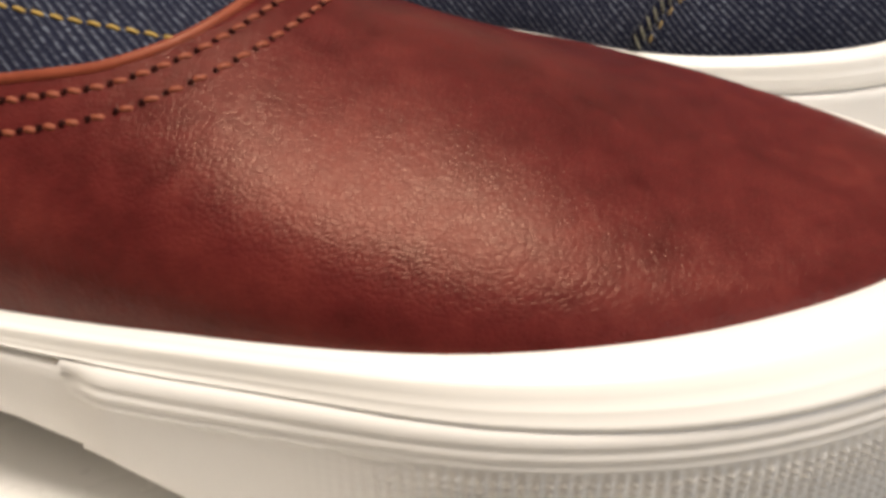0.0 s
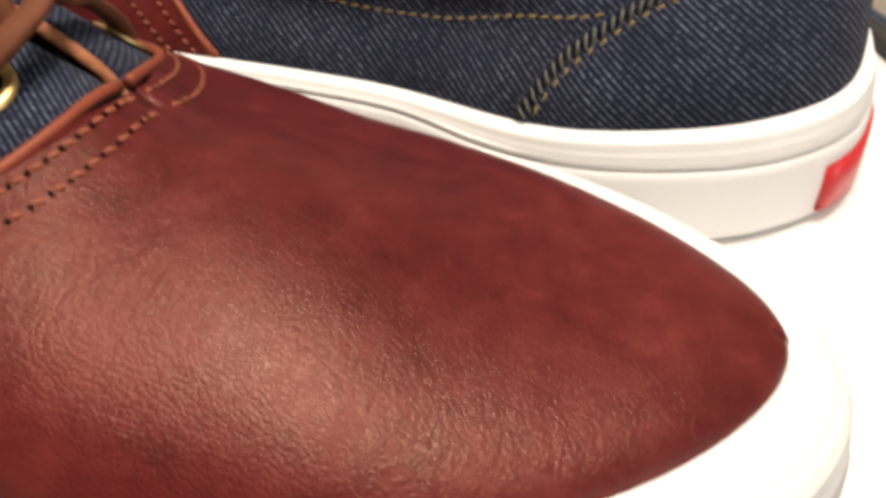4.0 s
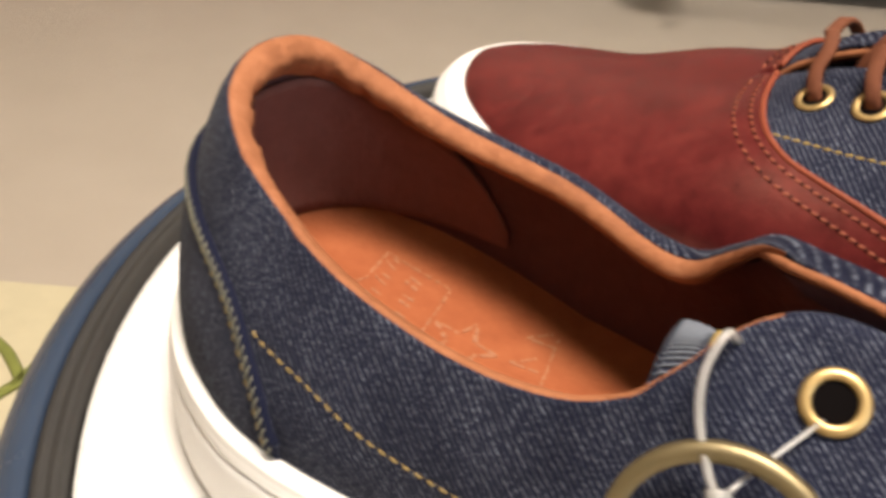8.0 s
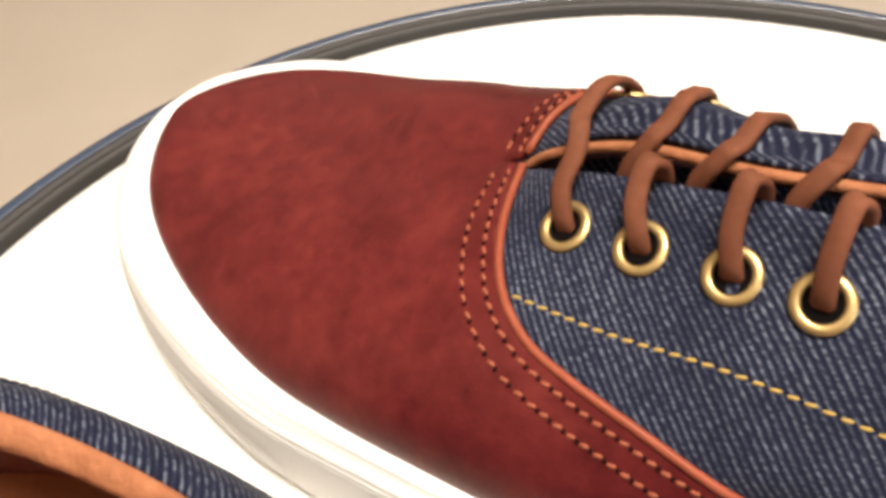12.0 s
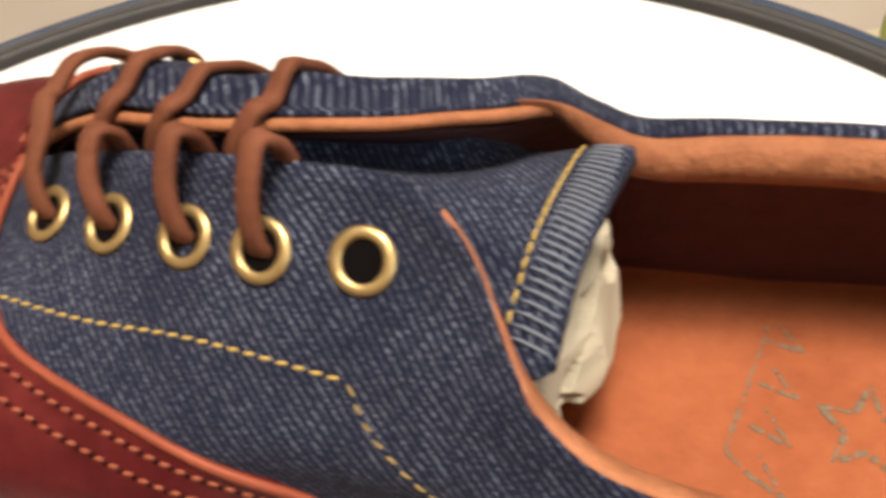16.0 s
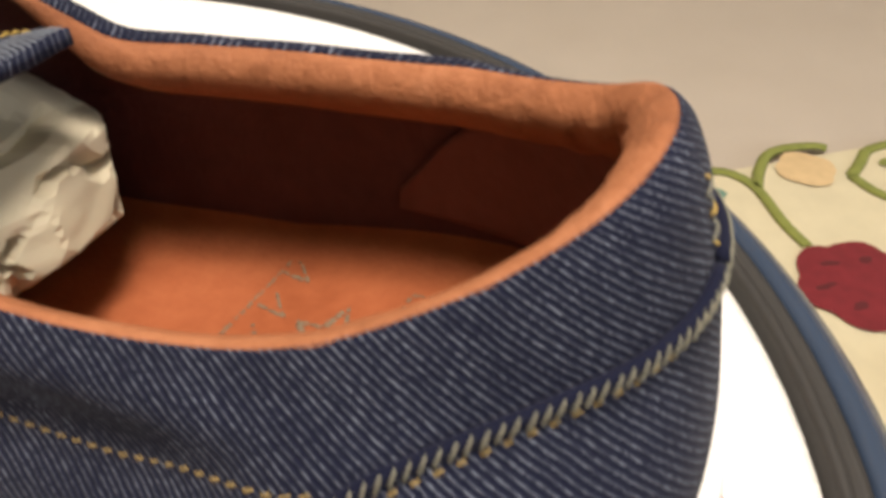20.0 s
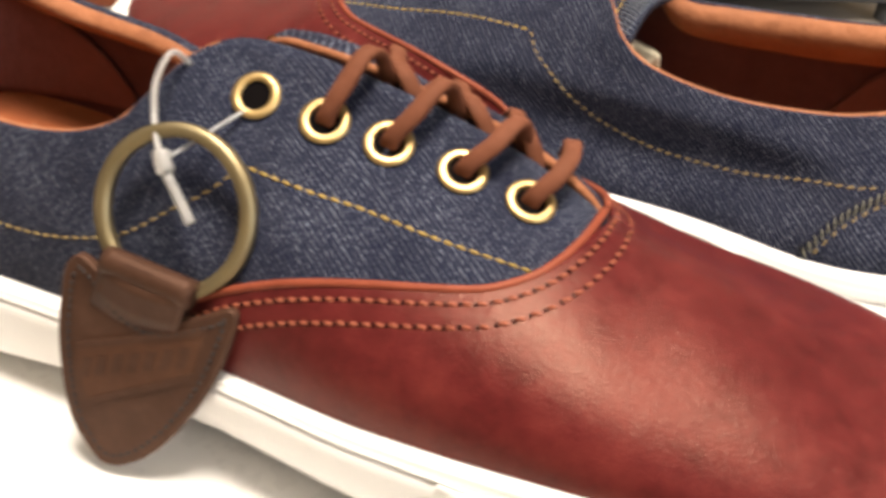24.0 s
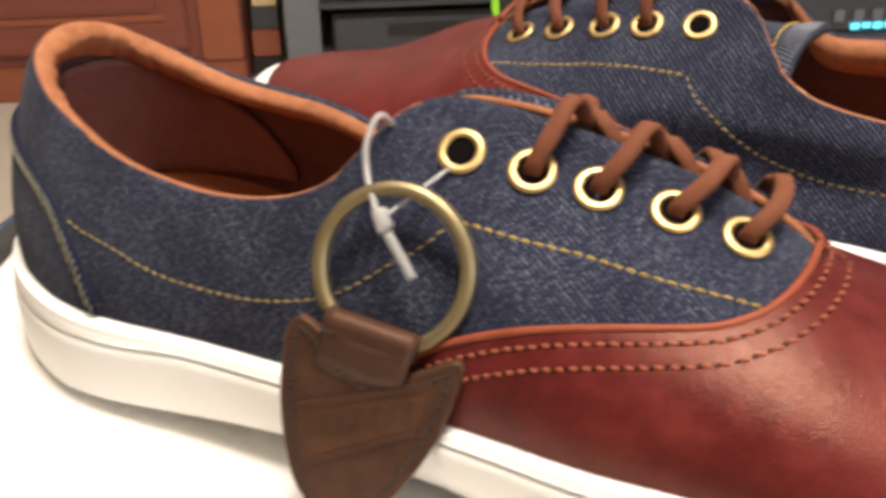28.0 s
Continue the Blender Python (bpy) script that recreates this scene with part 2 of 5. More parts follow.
def table(rows, x):
    """Straight lines through (x, value) rows."""
    if x <= rows[0][0]:
        return rows[0][1]
    for (a, va), (b, vb) in zip(rows, rows[1:]):
        if x <= b:
            return va + (vb - va) * (x - a) / (b - a)
    return rows[-1][1]


def grid_into(bm, rows, flip=False, closed=False, uv=None):
    """Rows of points as a quad sheet; uv(i, j) in metres."""
    layer = bm.loops.layers.uv.verify() if uv else None
    vs = [[bm.verts.new(p) for p in row] for row in rows]
    n = len(vs)
    for i in range(n if closed else n - 1):
        for j in range(len(vs[0]) - 1):
            k = (i + 1) % n
            ids = [(i, j), (k, j), (k, j + 1), (i, j + 1)]
            if flip:
                ids.reverse()
            quad = [vs[a][b] for a, b in ids]
            try:
                f = bm.faces.new(quad)
            except ValueError:
                continue
            if uv:
                for loop, (a, b) in zip(f.loops, ids):
                    loop[layer].uv = uv(n if closed and a == 0 and i == n - 1 else a, b)
    return vs


def sweep_into(bm, points, section, normals=None, closed=False, cap=True):
    """Sweep a closed section of (side, out) pairs along points; normals give 'out'."""
    n = len(points)
    rings = []
    for i, p in enumerate(points):
        a = points[(i - 1) % n if closed else max(i - 1, 0)]
        b = points[(i + 1) % n if closed else min(i + 1, n - 1)]
        tangent = (b - a).normalized()
        out = normals[i] if normals else UP
        side = tangent.cross(out)
        side = side.normalized() if side.length > 1e-6 else Vector((0, 1, 0))
        out = side.cross(tangent)
        rings.append([bm.verts.new(p + side * u + out * v) for u, v in section])
    m = len(section)
    for i in range(n if closed else n - 1):
        k = (i + 1) % n
        for j in range(m):
            bm.faces.new([rings[i][j], rings[i][(j + 1) % m], rings[k][(j + 1) % m], rings[k][j]])
    if cap and not closed:
        bm.faces.new(rings[0][::-1])
        bm.faces.new(rings[-1])
    bmesh.ops.recalc_face_normals(bm, faces=bm.faces[:])


def disc_section(r, n=8):
    return [(r * math.cos(2 * math.pi * k / n), r * math.sin(2 * math.pi * k / n)) for k in range(n)]


def strap_section(w, h):
    a, b = w / 2, h / 2
    c = min(a, b) * 0.55
    return [(-a + c, -b), (a - c, -b), (a, -b + c), (a, b - c), (a - c, b), (-a + c, b), (-a, b - c), (-a, -b + c)]


# ---- the pair of shoes ----
# A shoe is drawn in hand units U with the toe towards +x and its near side towards -y.
U = 0.073
GROUND = -0.815
TOP = 0.51
NEAR_BASE = [(-2.05, 0.46), (-2.01, 0.24), (-1.85, 0.03), (-1.62, -0.11), (-1.40, -0.165), (-1.10, -0.19), (-0.85, -0.215), (-0.68, -0.235), (-0.56, -0.255), (-0.44, -0.28), (-0.30, -0.31), (-0.12, -0.35), (0.09, -0.395), (0.40, -0.435), (0.70, -0.445), (0.96, -0.425), (1.20, -0.353), (1.40, -0.248), (1.54, -0.136), (1.638, -0.008), (1.668, 0.105)]
FAR_BASE = [(-2.05, 0.46), (-2.00, 0.68), (-1.86, 0.84), (-1.65, 0.92), (-1.40, 0.95), (-1.10, 0.93), (-0.85, 0.89), (-0.68, 0.855), (-0.56, 0.83), (-0.44, 0.81), (-0.30, 0.785), (-0.12, 0.755), (0.09, 0.73), (0.40, 0.70), (0.70, 0.67), (0.96, 0.625), (1.20, 0.545), (1.40, 0.44), (1.54, 0.33), (1.638, 0.215), (1.668, 0.105)]
NEAR_EDGE = [(-1.925, 0.46, 0.165), (-1.88, 0.27, 0.132), (-1.75, 0.140, 0.052), (-1.55, 0.051, -0.028), (-1.36, -0.014, -0.082), (-1.08, -0.072, -0.113), (-0.85, -0.10, -0.092), (-0.70, -0.085, -0.042), (-0.61, -0.045, 0.042), (-0.53, 0.018, 0.128), (-0.42, 0.087, 0.177), (-0.27, 0.113, 0.170), (0.0, 0.127, 0.110), (0.30, 0.132, 0.012), (0.50, 0.145, -0.082), (0.62, 0.165, -0.160), (0.83, 0.155, -0.235), (1.03, 0.14, -0.275), (1.20, 0.125, -0.33), (1.36, 0.11, -0.37), (1.48, 0.10, -0.395)]


def middle(x):
    return table([(-1.9, 0.46), (-1.2, 0.37), (-0.65, 0.265), (-0.3, 0.18), (0.0, 0.15), (0.6, 0.165), (1.7, 0.09)], x)


FAR_EDGE = [(x, 2 * middle(x) - y + 0.028 * ease(-0.75, -0.5, x) * (1 - ease(0.3, 0.6, x)), z + 0.034 * ease(-0.75, -0.5, x) * (1 - ease(0.45, 0.65, x))) if k < 15 else (x, y, z) for k, (x, y, z) in enumerate(NEAR_EDGE)]
FAR_EDGE[0] = NEAR_EDGE[0]
FOXING_TOP = [(-2.07, -0.50), (-1.4, -0.525), (-0.75, -0.52), (-0.25, -0.52), (0.1, -0.505), (0.5, -0.47), (1.0, -0.445), (1.77, -0.425)]
SHEETS = {"near": (NEAR_BASE, NEAR_EDGE), "far": (FAR_BASE, FAR_EDGE)}
OTHER = {"near": "far", "far": "near"}


def wrapped(side, k):
    """A side's line with its neighbours on the other side at both ends, so that heel and toe run on smoothly."""
    mine, its = ([tuple(p) + (0,) * (3 - len(p)) for p in SHEETS[q][k]] for q in (side, OTHER[side]))
    return [its[1]] + mine + ([its[-2]] if k == 0 else [tuple(2 * a - b for a, b in zip(mine[-1], mine[-2]))])


WRAPPED = {(side, k): wrapped(side, k) for side in SHEETS for k in (0, 1)}


def base_curve(side, s):
    return spline(WRAPPED[side, 0], s + 1)


def edge_curve(side, s):
    if 15 < s < 16:
        # past the throat both sides run on one line
        return (spline(WRAPPED["near", 1], s + 1) + spline(WRAPPED["far", 1], s + 1)) / 2
    return spline(WRAPPED[side, 1], s + 1)




BASE_XY = {side: [(p.x, p.y) for p in [base_curve(side, 10 + k / 40) for k in range(401)]] for side in SHEETS}
TOE_RISE = [(0.10, 0.565), (0.30, 0.49), (0.50, 0.385), (0.63, 0.305), (0.83, 0.255), (1.03, 0.200), (1.20, 0.146), (1.40, 0.106), (1.70, 0.090)]


def toe_height(side, x, y):
    """The domed toe as a height over the plan."""
    low = table(FOXING_TOP, x)
    span = min(max((x - 0.60) / 1.087, 0.0), 1.0)
    rise = spline([(r[1], r[0], 0) for r in TOE_RISE], table([(r[0], k) for k, r in enumerate(TOE_RISE)], x)).x * math.sqrt(max(0.0, 1 - span ** 2.6))
    crown = middle(x)
    half = abs(table(BASE_XY[side], x) - crown)
    a = min(abs(y - crown) / half, 1.0) if half > 1e-5 else 1.0
    return low + rise * (1 - a ** 2.1) ** 0.62


def upper_point(side, s, v):
    b2 = base_curve(side, s)
    base = Vector((b2.x, b2.y, table(FOXING_TOP, b2.x)))
    edge = edge_curve(side, s)
    out = Vector((base.x - edge.x, base.y - edge.y, 0))
    out = out.normalized() if out.length > 1e-5 else Vector((1, 0, 0))
    d = (edge - base).length
    chord = (base - edge) / d
    f = ease(8.5, 10.5, s)
    roll = (out * 0.13 - UP * 0.07).lerp(out * 0.10 - UP * 0.14 if side == "near" else out * 0.21 + UP * 0.05, ease(0.0, 2.5, s))
    p1 = base + (out * 0.05 + UP * 0.34) * d
    p2 = edge + roll.lerp(chord * 0.34 + out * 0.02, f) * d
    q = 1 - v
    low = base * q ** 3 + p1 * 3 * q * q * v + p2 * 3 * q * v * v + edge * v ** 3
    w = ease(13.2, 15.0, s)
    if w > 0:
        g = 1 - math.cos(v * math.pi / 2)
        dome = base.lerp(edge, g)
        dome.z = toe_height(side, dome.x, dome.y)
        low = low.lerp(dome, w)
    return low


def raw_normal(side, s, v):
    e = 0.02
    s0, s1, v0, v1 = max(s - e, 0), min(s + e, 20), max(v - e, 0), min(v + e, 1)
    ds = upper_point(side, s1, v) - upper_point(side, s0, v)
    dv = upper_point(side, s, v1) - upper_point(side, s, v0)
    n = ds.cross(dv) if side == "near" else dv.cross(ds)
    if n.length < 1e-9:
        return UP.copy()
    return n.normalized()


def upper_normal(side, s, v):
    n = raw_normal(side, s, v)
    if s >= 14.9 and v > 0.88:
        # both halves share one normal along the crown
        crown = (raw_normal("near", s, 0.93) + raw_normal("far", s, 0.93)).normalized()
        n = n.lerp(crown, ease(0.88, 1.0, v)).normalized()
    if s > 19.2:
        tip = (raw_normal("near", 19.4, v) + raw_normal("far", 19.4, v)).normalized()
        n = n.lerp(tip, ease(19.2, 20.0, s)).normalized()
    return n


def upper_tree(side):
    pts = [upper_point(side, k / 4, j / 30) for k in range(81) for j in range(31)]
    polys = [(k * 31 + j, k * 31 + 31 + j, k * 31 + 32 + j, k * 31 + 1 + j) for k in range(80) for j in range(30)]
    if side == "far":
        polys = [p[::-1] for p in polys]
    return BVHTree.FromPolygons(pts, polys)


TREES = {"near": upper_tree("near"), "far": upper_tree("far")}
GRID_SV = [(k / 8, j / 40) for k in range(161) for j in range(41)]
GRID_PTS = {side: np.array([upper_point(side, s, v)[:] for s, v in GRID_SV]) for side in SHEETS}


def sheet_place(side, p):
    """The s, v of the sheet nearest to a place."""
    k = int(np.argmin(((GRID_PTS[side] - np.array(p)) ** 2).sum(1)))
    return GRID_SV[k]


def across(side, p):
    return p if side == "near" else (p[0], 2 * middle(p[0]) - p[1], p[2])


def on_upper(side, p):
    hit, normal, _, _ = TREES[side].find_nearest(Vector(p))
    return hit, normal


VAMP_EDGE = [(0.548, 0.16, -0.10), (0.530, 0.05, -0.11), (0.498, -0.04, -0.13), (0.458, -0.112, -0.15), (0.408, -0.17, -0.165), (0.33, -0.217, -0.185), (0.24, -0.240, -0.195), (0.14, -0.255, -0.205), (0.0, -0.268, -0.225), (-0.15, -0.276, -0.26), (-0.30, -0.278, -0.32), (-0.43, -0.276, -0.40), (-0.57, -0.265, -0.51)]
COUNTER_EDGE = [(-2.02, 0.45, -0.075), (-1.972, 0.255, -0.095), (-1.85, 0.105, -0.135), (-1.74, 0.025, -0.175), (-1.62, -0.045, -0.235), (-1.54, -0.095, -0.30), (-1.475, -0.137, -0.37), (-1.425, -0.16, -0.455), (-1.40, -0.167, -0.512)]


def edge_table(side, points):
    rows = sorted(sheet_place(side, across(side, p)) for p in [spline(points, k / 5) for k in range(5 * (len(points) - 1) + 1)])
    return rows


def smooth_table(rows):
    out = {}
    for s, v in rows:
        out.setdefault(round(s * 2) / 2, []).append(v)
    return sorted((s, sum(vs) / len(vs)) for s, vs in out.items())


VAMP_V = {side: [r for r in smooth_table(edge_table(side, VAMP_EDGE)) if r[0] < 14.6] + [(15.0, 1.0)] for side in SHEETS}
COUNTER_V = {side: smooth_table(edge_table(side, COUNTER_EDGE)) for side in SHEETS}


FAR_LIP = sorted((p.x, p.y) for p in (edge_curve("far", 2 + k / 4) for k in range(53)))


class Shoe:
    """One shoe of the pair; mirrored for the other foot."""

    def __init__(self, at, turn, mirrored, label, last, toe, crown, heel, collar, rim, brim, flank, heel_length, facing_lean, toe_drop, sag):
        self.flip, self.last, self.toe, self.crown, self.heel, self.collar, self.rim, self.brim, self.flank, self.heel_length, self.facing_lean, self.toe_drop, self.sag = mirrored, last, toe, crown, heel, collar, rim, brim, flank, heel_length, facing_lean, toe_drop, sag
        self.root = thing("sneaker", at, label, "shoe", "pair of sneakers", turn)

    def place(self, p):
        p = Vector(p)
        # no two lasts are quite alike: a few hundredths of slant in each direction
        x, y, z = (p[k] + c + cx * p.x + cy * p.y + cz * p.z for k, (c, cx, cy, cz) in enumerate(self.last))
        rise = ease(GROUND, GROUND + 0.25, p.z)
        start, end, dx, near, far, far_start = self.toe
        w = ease(start, end, p.x)
        inner = ease(-0.45, 0.55, p.y)
        x, y = x + dx * w, y + near * (1 - inner) * w + far * inner * ease(far_start, end, p.x)
        x += self.heel_length * (1 - ease(-2.0, -1.4, p.x)) * (1 - ease(-0.55, -0.15, p.z))
        y += self.heel * (0.6 * (1 - ease(-1.55, -0.95, p.x)) + 0.4 * (1 - ease(-0.70, 0.10, p.x))) * (1 - ease(-0.50, -0.10, p.z)) * (1 - ease(0.2, 0.9, p.y))
        # the flank is hollow under a fuller collar
        y += self.sag * (math.exp(-((p.z + 0.34) / 0.11) ** 2) - 0.3 * math.exp(-((p.z + 0.20) / 0.06) ** 2)) * ease(-1.6, -1.25, p.x) * (1 - ease(-0.35, 0.05, p.x)) * (1 - ease(0.0, 0.25, p.y))
        tab = ease(-0.72, -0.50, p.x) * (1 - ease(-0.42, -0.10, p.x)) * ease(-0.08, 0.10, p.z) * (1 - ease(0.10, 0.16, p.y))
        y += 1.6 * self.facing_lean * tab
        lip = (1 - ease(0.0, 0.3, p.y)) * ease(-1.9, -1.5, p.x) * (1 - ease(-0.8, -0.5, p.x)) * ease(-0.45, 0.0, p.z)
        y += self.brim * lip
        z = p.z + (z - p.z) * rise + 0.4 * self.brim * lip
        z -= self.facing_lean * tab + self.toe_drop * ease(0.35, 1.1, p.x) * ease(GROUND, GROUND + 0.40, p.z)
        z += self.collar * (1 - ease(-1.6, -0.7, p.x)) * ease(-0.45, 0.0, p.z)
        z += self.rim * ease(0.35, 0.65, p.y) * ease(-1.80, -1.40, p.x) * (1 - ease(-0.88, -0.52, p.x)) * ease(-0.45, 0.0, p.z)
        corner, throat = self.crown
        z += (corner + (throat - corner) * ease(-0.35, 0.30, p.x)) * ease(0.05, 0.40, p.y) * (1 - ease(0.85, 1.35, p.x)) * ease(-1.15, -0.65, p.x) * ease(-0.50, -0.15, p.z)
        # the denim rolls up a little beyond the far lip before it drops
        past = p.y - table(FAR_LIP, p.x)
        roll, throat_roll = self.flank
        z += (roll * (1 - ease(-0.80, -0.50, p.x)) + throat_roll * ease(-0.60, -0.30, p.x) * (1 - 0.35 * ease(-0.15, 0.08, p.x))) * ease(0.0, 0.10, past) * (1 - 0.7 * ease(0.14, 0.32, past)) * ease(-1.8, -1.4, p.x) * (1 - ease(0.15, 0.65, p.x)) * ease(-0.40, -0.05, p.z)
        return Vector((-x if self.flip else x, y, z - GROUND)) * U

    def way(self, n):
        return Vector((-n.x if self.flip else n.x, n.y, n.z))

    def sheet(self, name, material, regions, lift, thick, label="", step=0.25, rows=22, parent=None):
        """Regions of (side, s0, s1, low(s), high(s)) laid lift above the upper."""
        bm = bmesh.new()
        for side, s0, s1, low, high in regions:
            stops = [s0] + [step * k for k in range(int(s0 / step) + 1, int(math.ceil(s1 / step - 1e-6)))] + [s1]
            n = len(stops) - 1
            pts = []
            for s in stops:
                lo, hi = low(s), high(s)
                row = []
                for j in range(rows + 1):
                    v = lo + (hi - lo) * j / rows
                    row.append(self.place(upper_point(side, s, v) + upper_normal(side, s, v) * lift))
                pts.append(row)
            lengths = [0.0]
            mid = rows // 2
            for i in range(n):
                lengths.append(lengths[-1] + (pts[i + 1][mid] - pts[i][mid]).length)
            sign = (-1 if self.flip else 1) * (1 if side == "near" else -1)

            def uv(i, j, pts=pts, lengths=lengths, sign=sign):
                return (sign * (pts[i][j].x * (-1 if self.flip else 1) * 0.15 + lengths[i] * 0.85), (pts[i][j] - pts[i][0]).length + pts[i][0].z)

            grid_into(bm, pts, flip=(side == "far") != self.flip, uv=uv)
        bmesh.ops.remove_doubles(bm, verts=bm.verts[:], dist=1e-5)
        ob = part(name, bm, material, parent or self.root, label)
        if thick:
            mod = ob.modifiers.new("thickness", "SOLIDIFY")
            mod.thickness, mod.offset = thick * U, -1
        return ob

    def cord(self, name, points, normals, section, material, label="", closed=False, parent=None):
        bm = bmesh.new()
        sweep_into(bm, [self.place(p) for p in points], [(u * U, v * U) for u, v in section], [self.way(n) for n in normals], closed)
        return part(name, bm, material, parent or self.root, label)

    def seam(self, side, points, step, lift, parent, material, mesh, shift=0.0, slant=0.16):
        """A row of single stitches along a line on the upper."""
        line = resample([across(side, p) for p in points], step)
        for a, b in zip(line, line[1:]):
            pa, na = on_upper(side, a)
            pb, nb = on_upper(side, b)
            n = (na + nb).normalized()
            tangent = (pb - pa).normalized()
            sidew = tangent.cross(n).normalized()
            if shift:
                sg = shift if side == "near" else -shift
                mid, n = on_upper(side, (pa + pb) / 2 + sidew * sg)
            else:
                mid = (pa + pb) / 2
            x = self.way((tangent + sidew * slant).normalized())
            z = self.way(n)
            y = z.cross(x).normalized()
            x = y.cross(z)
            ob = new("stitch", mesh)
            m = Matrix((x, y, z)).transposed().to_4x4()
            m.translation = self.place(mid + n * lift)
            ob.matrix_basis = m
            ob.parent = parent
            # a small dark bead at the stitch end paints its needle hole's shade
            if mesh is RUST_STITCH:
                hole_shade = new("needle_hole_shade", NEEDLE_HOLE_SHADE)
                m = m.copy()
                m.translation = self.place(mid + tangent * 0.0155 + n * (lift + 0.0008))
                hole_shade.matrix_basis, hole_shade.parent = m, parent


def stitch_mesh(name, length, width, height, material):
    bm = bmesh.new()
    rings = []
    for k, f in ((-1.0, 0.25), (-0.6, 0.9), (0.0, 1.0), (0.6, 0.9), (1.0, 0.25)):
        drop = -abs(k) ** 3 * height * 0.8
        rings.append([Vector((k * length / 2, math.cos(a) * width / 2 * f, drop + math.sin(a) * height / 2 * f)) for a in [2 * math.pi * j / 6 for j in range(6)]])
    vs = [[bm.verts.new(p) for p in r] for r in rings]
    for i in range(4):
        for j in range(6):
            bm.faces.new([vs[i][j], vs[i + 1][j], vs[i + 1][(j + 1) % 6], vs[i][(j + 1) % 6]])
    bm.faces.new(vs[0])
    bm.faces.new(vs[-1][::-1])
    bmesh.ops.recalc_face_normals(bm, faces=bm.faces[:])
    me = bpy.data.meshes.new(name)
    bm.to_mesh(me)
    bm.free()
    me.polygons.foreach_set("use_smooth", [True] * len(me.polygons))
    me.materials.append(material)
    return me


GOLD_STITCH = stitch_mesh("gold_stitch", 0.027 * U, 0.0075 * U, 0.007 * U, GOLD_THREAD)
OCHRE_STITCH = stitch_mesh("ochre_stitch", 0.025 * U, 0.0065 * U, 0.006 * U, OCHRE_THREAD)
GREY_STITCH = stitch_mesh("grey_stitch", 0.040 * U, 0.0058 * U, 0.0055 * U, GREY_THREAD)
OVERLOCK = stitch_mesh("overlock_stitch", 0.085 * U, 0.0075 * U, 0.007 * U, PALE_THREAD)
NEEDLE_HOLE_SHADE = stitch_mesh("needle_hole_shade", 0.0105 * U, 0.0115 * U, 0.006 * U, NEEDLE_SHADE)
RUST_STITCH = stitch_mesh("rust_stitch", 0.026 * U, 0.0105 * U, 0.008 * U, RUST_THREAD)
EYELETS = [(-0.341, 0.012, 0.057), (-0.158, 0.015, 0.022), (0.008, 0.013, 0.002), (0.196, 0.016, -0.028), (0.368, 0.026, -0.076)]


def outline(offset):
    """The plan of the upper's base, moved outwards, near side first, closed."""
    pts = [base_curve("near", k / 5) for k in range(100)]
    pts += [spline([(x, y, 0) for x, y in FAR_BASE], 20 - k / 5) for k in range(100)]
    out = []
    n = len(pts)
    for i, p in enumerate(pts):
        t = (pts[(i + 1) % n] - pts[i - 1]).normalized()
        out.append(p + Vector((t.y, -t.x, 0)) * offset)
    return out


def sole_band(shoe, name, material, profile, keep=None, label="", pattern=None, parent=None):
    """A band round the shoe: profile(x) gives (offset, z) pairs from low to high."""
    base = outline(0.0)
    n = len(base)
    rows, ids = [], []
    for i, p in enumerate(base):
        if keep and not keep(p):
            continue
        t = (base[(i + 1) % n] - base[i - 1]).normalized()
        o = Vector((t.y, -t.x, 0))
        rows.append((p, o))
        ids.append(i)
    closed = keep is None
    if not closed:
        cut = next((k for k in range(1, len(ids)) if ids[k] != ids[k - 1] + 1), 0)
        rows = rows[cut:] + rows[:cut]
    bm = bmesh.new()
    pts = [[shoe.place(Vector((p.x, p.y, 0)) + o * off + UP * z) for off, z in profile(p.x)] for p, o in rows]
    arc = [0.0]
    for a, b in zip(pts, pts[1:] + pts[:1]):
        arc.append(arc[-1] + (b[0] - a[0]).length)
    grid_into(bm, pts, flip=shoe.flip, closed=closed, uv=lambda i, j: (arc[i], pts[i % len(pts)][j].z))
    if not closed:
        for row in (0, -1):
            try:
                vs = [v for v in bm.verts if any((v.co - q).length < 1e-9 for q in pts[row])]
                bm.faces.new(vs)
            except ValueError:
                pass
    return part(name, bm, material, parent or shoe.root, label)


def foxing_top(x):
    return table(FOXING_TOP, x)


